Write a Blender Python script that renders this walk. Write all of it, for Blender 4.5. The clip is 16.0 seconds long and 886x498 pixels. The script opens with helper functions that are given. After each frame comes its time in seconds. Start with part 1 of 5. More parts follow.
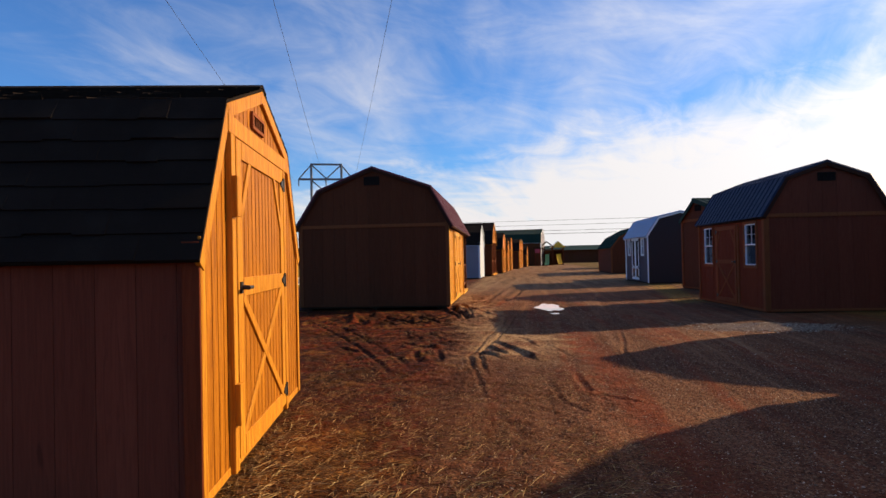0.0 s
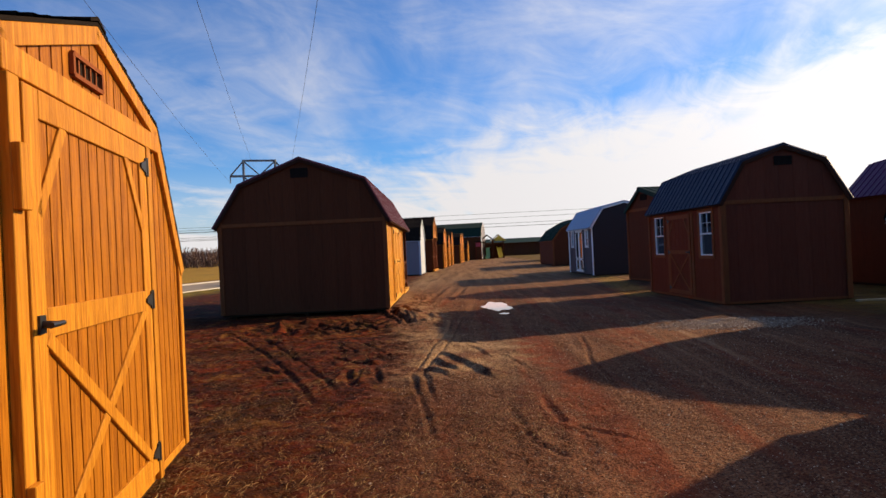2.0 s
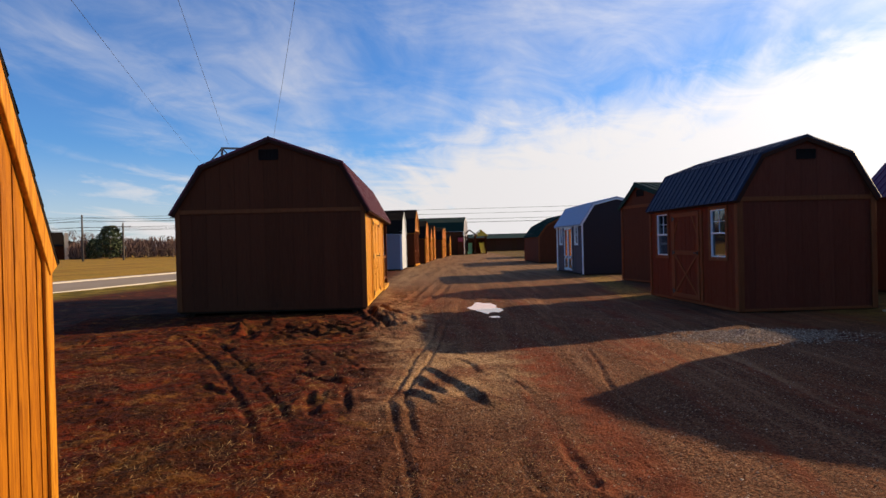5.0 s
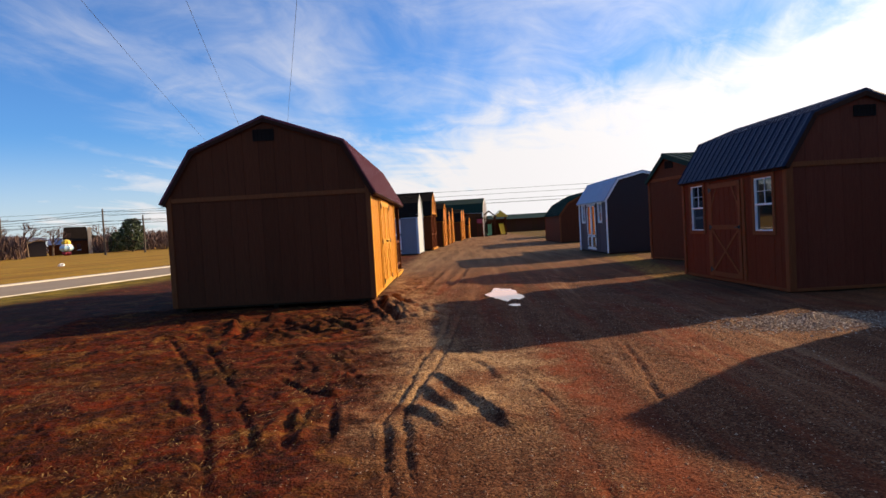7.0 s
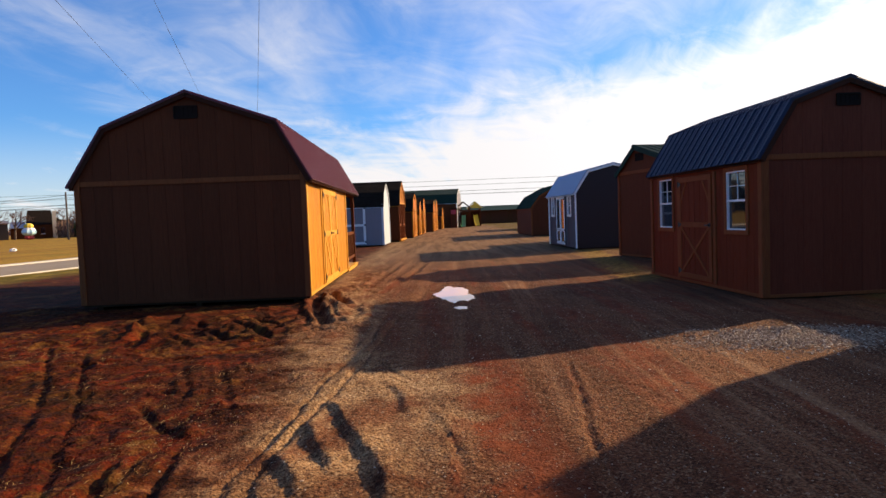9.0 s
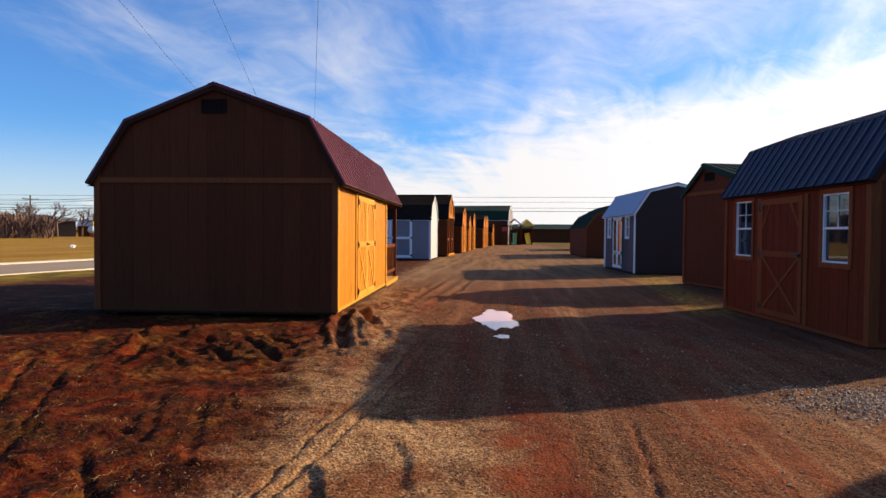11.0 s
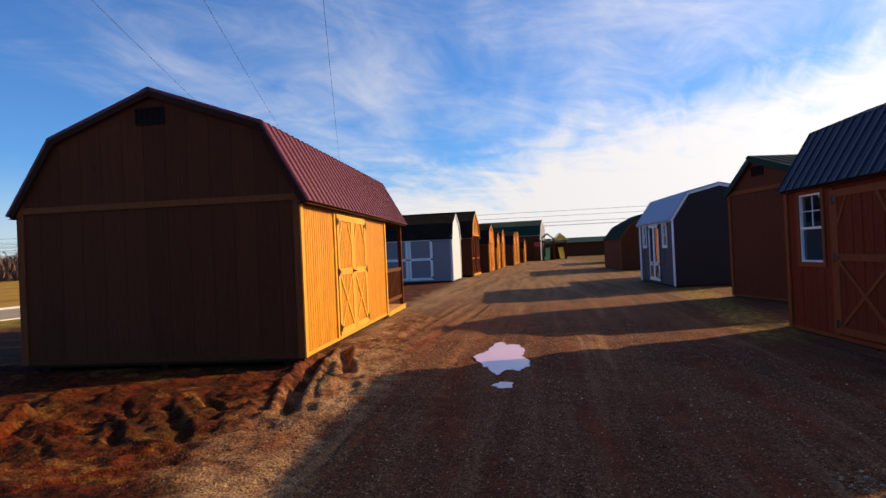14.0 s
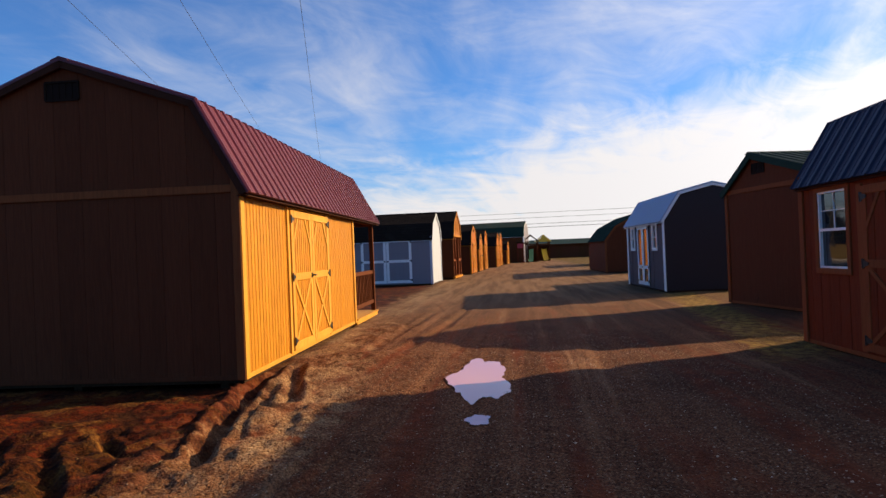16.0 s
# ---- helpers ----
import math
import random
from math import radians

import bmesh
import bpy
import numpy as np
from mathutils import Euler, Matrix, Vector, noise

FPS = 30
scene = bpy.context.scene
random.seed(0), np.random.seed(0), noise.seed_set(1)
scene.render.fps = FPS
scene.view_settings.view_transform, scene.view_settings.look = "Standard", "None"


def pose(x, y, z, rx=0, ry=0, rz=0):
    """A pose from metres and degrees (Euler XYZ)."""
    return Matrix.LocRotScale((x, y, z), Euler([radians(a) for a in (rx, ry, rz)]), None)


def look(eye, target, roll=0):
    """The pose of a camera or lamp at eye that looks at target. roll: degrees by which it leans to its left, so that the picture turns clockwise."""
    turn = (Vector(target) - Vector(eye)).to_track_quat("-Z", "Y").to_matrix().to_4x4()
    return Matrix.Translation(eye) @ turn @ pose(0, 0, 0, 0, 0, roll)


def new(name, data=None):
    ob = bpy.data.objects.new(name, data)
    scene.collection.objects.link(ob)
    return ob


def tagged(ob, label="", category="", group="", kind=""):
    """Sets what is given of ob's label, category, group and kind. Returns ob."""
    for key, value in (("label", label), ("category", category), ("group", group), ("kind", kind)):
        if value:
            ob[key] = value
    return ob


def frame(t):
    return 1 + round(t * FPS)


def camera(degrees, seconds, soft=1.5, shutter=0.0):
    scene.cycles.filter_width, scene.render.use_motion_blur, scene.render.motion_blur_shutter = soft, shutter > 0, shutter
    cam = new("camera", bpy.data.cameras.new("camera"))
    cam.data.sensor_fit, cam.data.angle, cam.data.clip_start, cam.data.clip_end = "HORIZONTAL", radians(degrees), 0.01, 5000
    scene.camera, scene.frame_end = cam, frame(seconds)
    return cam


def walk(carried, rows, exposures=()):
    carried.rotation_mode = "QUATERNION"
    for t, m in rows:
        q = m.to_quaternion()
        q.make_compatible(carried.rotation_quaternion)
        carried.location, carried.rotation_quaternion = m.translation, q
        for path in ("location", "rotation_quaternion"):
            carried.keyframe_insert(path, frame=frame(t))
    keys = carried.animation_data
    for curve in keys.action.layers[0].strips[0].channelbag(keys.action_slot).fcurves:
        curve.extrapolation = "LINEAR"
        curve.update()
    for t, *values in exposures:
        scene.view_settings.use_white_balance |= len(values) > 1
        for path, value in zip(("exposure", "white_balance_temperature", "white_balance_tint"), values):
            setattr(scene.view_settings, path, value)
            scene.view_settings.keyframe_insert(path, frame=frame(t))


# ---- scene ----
cam = camera(70.1, 16.0)
# seconds, eye, target, roll
PATH = [
    (0, (0.316, 0.07, 1.314), (0.664, 2.039, 1.341), -1.2),
    (0.5, (0.368, 0.444, 1.308), (0.807, 2.395, 1.334), -2.0),
    (1, (0.442, 0.844, 1.312), (0.921, 2.786, 1.339), -2.6),
    (1.5, (0.521, 1.169, 1.35), (1.075, 3.091, 1.374), -1.4),
    (2, (0.608, 1.373, 1.365), (1.14, 3.301, 1.37), -2.7),
    (2.5, (0.565, 1.641, 1.363), (1.088, 3.571, 1.374), -2.9),
    (3, (0.584, 1.877, 1.368), (1.176, 3.787, 1.37), -2.2),
    (3.5, (0.665, 2.103, 1.369), (1.223, 4.023, 1.404), -2.0),
    (4, (0.691, 2.342, 1.36), (1.285, 4.251, 1.394), -1.8),
    (4.5, (0.747, 2.536, 1.359), (1.434, 4.414, 1.384), -1.0),
    (5, (0.916, 2.749, 1.376), (1.505, 4.66, 1.361), -1.4),
    (5.2, (0.969, 2.822, 1.387), (1.527, 4.742, 1.344), -3.8),
    (7.3, (1.483, 3.965, 1.368), (1.997, 5.897, 1.293), -2.9),
    (7.5, (1.574, 4.077, 1.386), (2.102, 6.005, 1.304), -2.0),
    (8, (1.814, 4.231, 1.385), (2.329, 6.16, 1.277), -1.8),
    (8.5, (2.001, 4.479, 1.362), (2.548, 6.401, 1.273), -1.1),
    (9, (2.249, 4.728, 1.384), (2.839, 6.636, 1.282), -2.2),
    (9.5, (2.392, 4.917, 1.367), (2.906, 6.848, 1.28), -2.5),
    (9.7, (2.363, 5.031, 1.35), (2.85, 6.969, 1.278), -0.8),
    (12, (3.128, 6.374, 1.358), (3.549, 8.329, 1.335), 0.1),
    (12.5, (3.291, 6.647, 1.344), (3.694, 8.606, 1.335), -2.6),
    (13, (3.457, 6.995, 1.368), (3.919, 8.94, 1.358), -2.1),
    (13.5, (3.637, 7.241, 1.361), (4.02, 9.204, 1.359), -3.8),
    (14, (3.719, 7.565, 1.349), (4.046, 9.539, 1.363), -2.6),
    (14.5, (3.805, 7.84, 1.374), (4.18, 9.804, 1.397), -1.7),
    (15, (3.951, 8.1, 1.378), (4.26, 10.076, 1.423), -4.1),
    (15.5, (4.008, 8.384, 1.357), (4.291, 10.363, 1.406), -1.3),
    (16, (4.099, 8.734, 1.365), (4.477, 10.698, 1.38), -2.3),
]
walk(cam, [(t, look(eye, target, roll)) for t, eye, target, roll in PATH], [(0.0, 0.20, 6900, 15.0), (2.0, 0.12, 6900, 15.0), (5.0, 0.08, 6900, 15.0), (7.5, 0.30, 6900, 15.0), (9.5, 0.34, 6900, 15.0), (13.0, 0.28, 6900, 15.0), (15.0, 0.16, 6900, 15.0), (16.0, 0.18, 6900, 15.0)])

# ---------------------------------------------------------------- light
SUN_AZ, SUN_EL = 79.4, 22.9          # clockwise from +y, above the horizon
SUN_DIR = Vector((math.sin(radians(SUN_AZ)) * math.cos(radians(SUN_EL)), math.cos(radians(SUN_AZ)) * math.cos(radians(SUN_EL)), math.sin(radians(SUN_EL))))
SUN_POWER, SKY_POWER, CLOUD_POWER = 6.2, 0.116, 0.75

sun = new("sun", bpy.data.lights.new("sun", "SUN"))
sun.data.energy, sun.data.angle, sun.data.color = SUN_POWER, radians(0.6), (1.0, 0.78, 0.47)
sun.matrix_world = look(SUN_DIR * 50, (0, 0, 0))


class Nodes:
    """Short way to wire up a node tree."""

    def __init__(self, tree):
        self.tree = tree
        tree.nodes.clear()

    def add(self, kind, settings=(), **inputs):
        node = self.tree.nodes.new(kind)
        for key, value in dict(settings).items():
            if key == "operation":
                node.operation = value
            elif key == "blend_type":
                node.blend_type = value
            elif key == "data_type":
                node.data_type = value
            elif key == "noise_dimensions":
                node.noise_dimensions = value
            elif key == "feature":
                node.feature = value
        for key, value in inputs.items():
            slot = node.inputs[int(key[1:])] if key[0] == "i" and key[1:].isdigit() else node.inputs[key.replace("_", " ")]
            if isinstance(value, bpy.types.NodeSocket):
                self.tree.links.new(value, slot)
            else:
                slot.default_value = value
        return node

    def math(self, op, a, b=0.0, c=0.0):
        return self.add("ShaderNodeMath", {"operation": op}, i0=a, i1=b, i2=c).outputs[0]

    def mix(self, f, a, b, blend="MIX"):
        return self.add("ShaderNodeMix", {"data_type": "RGBA", "blend_type": blend}, i0=f, i6=a, i7=b).outputs[2]

    def noise(self, vector, scale, detail=4.0, rough=0.55, distort=0.0):
        return self.add("ShaderNodeTexNoise", Vector=vector, Scale=scale, Detail=detail, Roughness=rough, Distortion=distort).outputs[0]

    def ramp(self, f, stops):
        node = self.add("ShaderNodeValToRGB", Fac=f)
        while len(node.color_ramp.elements) < len(stops):
            node.color_ramp.elements.new(0.5)
        for el, (p, c) in zip(node.color_ramp.elements, stops):
            el.position = p
            el.color = (c, c, c, 1) if isinstance(c, (int, float)) else (*c, 1)
        return node.outputs[0]

    def step(self, v, lo, hi):
        node = self.add("ShaderNodeMapRange", i0=v, i1=lo, i2=hi, i3=0.0, i4=1.0)
        node.interpolation_type = "SMOOTHSTEP"
        return node.outputs[0]

    def scaled(self, vector, sx, sy, sz, turn=0.0):
        """Turned anticlockwise by that many degrees, then scaled."""
        if turn:
            vector = self.add("ShaderNodeMapping", Vector=vector, Rotation=(0, 0, radians(turn))).outputs[0]
        return self.add("ShaderNodeMapping", Vector=vector, Scale=(sx, sy, sz)).outputs[0]


def build_world():
    world = bpy.data.worlds.new("sky")
    scene.world = world
    world.use_nodes = True
    n = Nodes(world.node_tree)
    sky = n.add("ShaderNodeTexSky")
    sky.sky_type, sky.sun_disc = "NISHITA", False
    sky.sun_elevation, sky.sun_rotation = radians(SUN_EL), radians(SUN_AZ)
    sky.air_density, sky.dust_density, sky.ozone_density = 1.0, 0.4, 2.5
    way = n.add("ShaderNodeTexCoord").outputs["Generated"]
    sep = n.add("ShaderNodeSeparateXYZ", Vector=way)
    x, y, z = sep.outputs
    zc = n.math("ADD", n.math("MAXIMUM", z, 0.0), 0.16)
    flat = n.add("ShaderNodeCombineXYZ", X=n.math("DIVIDE", x, zc), Y=n.math("DIVIDE", y, zc), Z=0.0).outputs[0]
    turn = n.math("ARCTAN2", x, y)
    # thin streaked cirrus ahead, clear sky behind
    streak = n.noise(n.scaled(flat, 1.0, 0.30, 1.0, 24), 1.5, 6.0, 0.55, 0.9)
    wisps = n.noise(n.scaled(flat, 1.3, 0.9, 1.0, 60), 2.6, 8.0, 0.62, 0.9)
    large = n.noise(flat, 0.62, 3.0, 0.5, 0.3)
    cover = n.math("ADD", n.math("MULTIPLY", streak, 0.50), n.math("ADD", n.math("MULTIPLY", wisps, 0.28), n.math("MULTIPLY", large, 0.30)))
    cover = n.math("ADD", cover, n.math("SUBTRACT", n.math("MULTIPLY", turn, 0.16), 0.032))
    ahead = n.step(n.math("ABSOLUTE", n.math("SUBTRACT", turn, 0.6)), 1.75, 0.95)
    thin = n.math("MULTIPLY", n.math("MULTIPLY", n.step(cover, 0.44, 0.78), ahead), 0.80)
    # bright bank of cloud round the sun, its edge rising towards it
    edge = n.math("ADD", 0.172, n.math("MULTIPLY", n.math("SUBTRACT", turn, 0.305), 0.23))
    ragged = n.math("ADD", n.math("SUBTRACT", edge, z), n.math("ADD", n.math("MULTIPLY", n.math("SUBTRACT", streak, 0.5), 0.30), n.math("MULTIPLY", n.math("SUBTRACT", wisps, 0.5), 0.16)))
    bank = n.math("MULTIPLY", n.step(ragged, -0.05, 0.085), n.step(turn, 2.5, 2.0))
    haze = n.math("MULTIPLY", n.step(z, 0.16, 0.0), n.math("MULTIPLY", ahead, 0.55))
    mask = n.math("MAXIMUM", n.math("MAXIMUM", thin, haze), bank)
    near_sun = n.math("POWER", n.math("MAXIMUM", n.add("ShaderNodeVectorMath", {"operation": "DOT_PRODUCT"}, i0=way, i1=tuple(SUN_DIR)).outputs["Value"], 0.0), 4.0)
    shine = n.math("ADD", CLOUD_POWER, n.math("MULTIPLY", near_sun, 0.55))
    cloud = n.mix(1.0, (0.94, 0.97, 1.0, 1), n.add("ShaderNodeCombineXYZ", X=shine, Y=shine, Z=shine).outputs[0], "MULTIPLY")
    blue = n.mix(1.0, sky.outputs[0], (0.40 * SKY_POWER, 0.80 * SKY_POWER, 1.28 * SKY_POWER, 1), "MULTIPLY")
    n.add("ShaderNodeOutputWorld", Surface=n.add("ShaderNodeBackground", Color=n.mix(mask, blue, cloud), Strength=1.0).outputs[0])


build_world()


# ---------------------------------------------------------------- materials
def surface(name, build):
    m = bpy.data.materials.new(name)
    m.use_nodes = True
    n = Nodes(m.node_tree)
    colour, rough, height, strength, extra = build(n)
    args = dict(Base_Color=colour, Roughness=rough, **extra)
    if height is not None:
        args["Normal"] = n.add("ShaderNodeBump", Strength=strength, Distance=0.01, Height=height).outputs[0]
    n.add("ShaderNodeOutputMaterial", Surface=n.add("ShaderNodeBsdfPrincipled", **args).outputs[0])
    return m


def place_of(n):
    return n.add("ShaderNodeTexCoord").outputs["Object"]


def world_place(n):
    return n.add("ShaderNodeNewGeometry").outputs["Position"]


def wood(name, light, dark, rough=0.55, grain=(26, 26, 1.3), gloss=0.35):
    def build(n):
        p = place_of(n)
        rnd = n.add("ShaderNodeObjectInfo").outputs["Random"]
        shift = n.add("ShaderNodeVectorMath", {"operation": "ADD"}, i0=p, i1=n.add("ShaderNodeCombineXYZ", X=n.math("MULTIPLY", rnd, 7.0), Y=0.0, Z=n.math("MULTIPLY", rnd, 31.0)).outputs[0]).outputs[0]
        fine = n.noise(n.scaled(shift, *grain), 1.6, 6.0, 0.65, 1.4)
        broad = n.noise(n.scaled(shift, 3.0, 3.0, 0.5), 1.0, 3.0)
        knots = n.noise(n.scaled(shift, 7.0, 7.0, 2.2), 1.0, 2.0, 0.5, 0.8)
        c = n.mix(n.step(fine, 0.33, 0.68), (*dark, 1), (*light, 1))
        c = n.mix(n.math("MULTIPLY", n.step(broad, 0.42, 0.70), 0.45), c, tuple(0.55 * a + 0.45 * b for a, b in zip(light, dark)) + (1,))
        c = n.mix(n.math("MULTIPLY", n.step(knots, 0.70, 0.80), 0.55), c, tuple(0.45 * v for v in dark) + (1,))
        v = n.math("ADD", 0.92, n.math("MULTIPLY", rnd, 0.15))
        c = n.mix(1.0, c, n.add("ShaderNodeCombineXYZ", X=v, Y=v, Z=v).outputs[0], "MULTIPLY")
        return c, rough, fine, 0.35, {"Specular_IOR_Level": gloss}
    return surface(name, build)


def paint(name, colour, rough=0.5, dirt=0.15, metal=0.0, streaks=(5, 5, 0.8), gloss=0.5):
    def build(n):
        p = place_of(n)
        a = n.noise(n.scaled(p, *streaks), 1.2, 5.0, 0.6, 0.4)
        b = n.noise(p, 60.0, 3.0)
        c = n.mix(n.math("MULTIPLY", n.step(a, 0.45, 0.75), dirt), (*colour, 1), tuple(0.45 * v + 0.02 for v in colour) + (1,))
        r = n.math("ADD", rough - 0.06, n.math("MULTIPLY", a, 0.14))
        return c, r, b, 0.06, {"Metallic": metal, "Specular_IOR_Level": gloss}
    return surface(name, build)


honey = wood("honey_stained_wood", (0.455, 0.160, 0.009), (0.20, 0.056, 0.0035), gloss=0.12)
orange_wood = wood("orange_stained_wood", (0.56, 0.165, 0.012), (0.30, 0.075, 0.006), gloss=0.1)
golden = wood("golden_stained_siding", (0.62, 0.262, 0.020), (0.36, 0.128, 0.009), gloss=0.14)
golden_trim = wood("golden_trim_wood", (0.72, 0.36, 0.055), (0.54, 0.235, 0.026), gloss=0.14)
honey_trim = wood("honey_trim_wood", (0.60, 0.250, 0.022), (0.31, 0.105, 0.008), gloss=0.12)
# brown of the siding with shade put into the colour
shade_brown = wood("brown_stained_siding", (0.132, 0.036, 0.014), (0.100, 0.026, 0.010), 0.8, gloss=0.1)
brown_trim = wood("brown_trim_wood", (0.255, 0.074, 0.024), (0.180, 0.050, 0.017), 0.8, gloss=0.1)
red_siding = wood("red_brown_siding", (0.185, 0.036, 0.012), (0.132, 0.024, 0.008), 0.8, gloss=0.1)
# also the sides of orange and honey sheds, their shade in the colour
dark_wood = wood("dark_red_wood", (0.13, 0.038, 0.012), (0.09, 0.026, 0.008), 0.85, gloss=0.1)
# brown rake boards, the shade on them put into the colour
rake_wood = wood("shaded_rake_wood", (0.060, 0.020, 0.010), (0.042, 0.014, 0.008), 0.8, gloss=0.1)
raw_wood = wood("pale_raw_wood", (0.55, 0.40, 0.23), (0.42, 0.29, 0.16), 0.75)
# skids and floor frames: the dark under the sheds put into the colour
skid_wood = wood("muddy_skid_wood", (0.055, 0.030, 0.016), (0.035, 0.018, 0.010), 0.9, gloss=0.05)
# plum tone: siding colour darkened with painted shade
shade_plum = wood("dark_plum_brown_siding", (0.178, 0.043, 0.022), (0.134, 0.031, 0.016), 0.8, gloss=0.08)
# slate siding again, the lane wall's softer shade put into the colour
slate_lane_side = paint("plum_grey_painted_siding", (0.115, 0.080, 0.085), 0.7, gloss=0.1)
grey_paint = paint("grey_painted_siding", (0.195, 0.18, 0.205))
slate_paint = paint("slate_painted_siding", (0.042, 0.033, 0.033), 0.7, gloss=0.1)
white_paint = paint("white_painted_trim", (0.80, 0.80, 0.78), 0.45, 0.12)
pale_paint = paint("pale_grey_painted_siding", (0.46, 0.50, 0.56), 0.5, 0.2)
maroon_metal = paint("maroon_roof_metal", (0.125, 0.019, 0.030), 0.42, 0.25, gloss=0.3)
navy_metal = paint("navy_roof_metal", (0.012, 0.015, 0.036), 0.42, 0.25, gloss=0.25)
silver_metal = paint("pale_roof_metal", (0.40, 0.42, 0.50), 0.4, 0.15, 0.25)
green_metal = paint("dark_green_roof_metal", (0.012, 0.034, 0.022), 0.65, 0.25, gloss=0.1)
purple_metal = paint("purple_roof_metal", (0.10, 0.012, 0.06), 0.42, 0.2, gloss=0.25)
black_iron = paint("black_iron", (0.018, 0.018, 0.02), 0.45, 0.1, 0.3)
grey_steel = paint("grey_galvanised_steel", (0.16, 0.17, 0.18), 0.5, 0.3, 0.4)
pole_wood = wood("weathered_pole_wood", (0.13, 0.10, 0.075), (0.08, 0.06, 0.045), 0.85)
yellow_plastic = paint("yellow_plastic", (0.75, 0.50, 0.03), 0.35, 0.1)
green_plastic = paint("green_plastic", (0.10, 0.28, 0.08), 0.4, 0.1)
red_cloth = paint("red_cloth", (0.50, 0.05, 0.06), 0.7, 0.15)
cyan_cloth = paint("pale_blue_cloth", (0.50, 0.75, 0.85), 0.6, 0.1)
white_cloth = paint("white_cloth", (0.78, 0.78, 0.78), 0.6, 0.1)
concrete = paint("pale_concrete", (0.52, 0.48, 0.42), 0.85, 0.3, 0.0, (1.2, 1.2, 1.2))
vent_dark = paint("dark_vent", (0.022, 0.014, 0.011), 0.85, 0.1, gloss=0.04)
stone_mat = paint("chimney_stone", (0.70, 0.55, 0.38), 0.8, 0.3)
bark = wood("grey_brown_bark", (0.16, 0.115, 0.085), (0.09, 0.062, 0.047), 0.9)
twig = wood("reddish_twigs", (0.17, 0.10, 0.075), (0.10, 0.058, 0.045), 0.9)


def build_shingle(n):
    p = place_of(n)
    isl = n.add("ShaderNodeNewGeometry").outputs["Random Per Island"]
    g = n.noise(p, 240.0, 2.0)
    b = n.noise(p, 2.0, 3.0)
    c = n.mix(isl, (0.014, 0.010, 0.008, 1), (0.021, 0.015, 0.012, 1))
    c = n.mix(n.math("MULTIPLY", n.step(g, 0.55, 0.75), 0.4), c, (0.050, 0.040, 0.033, 1))
    c = n.mix(n.math("MULTIPLY", n.step(b, 0.5, 0.7), 0.3), c, (0.034, 0.027, 0.022, 1))
    return c, 0.95, g, 0.5, {"Specular_IOR_Level": 0.03}


shingle = surface("black_asphalt_shingle", build_shingle)


def build_glass(n):
    w = n.noise(place_of(n), 3.0, 2.0)
    return (0.012, 0.014, 0.018, 1), 0.03, w, 0.04, {"Specular_IOR_Level": 0.9}


glass = surface("dark_window_glass", build_glass)


def build_water(n):
    w = n.noise(world_place(n), 5.0, 2.0)
    return (0.66, 0.31, 0.27, 1), 0.03, w, 0.02, {"IOR": 1.33, "Specular_IOR_Level": 0.7}


water = surface("muddy_water", build_water)


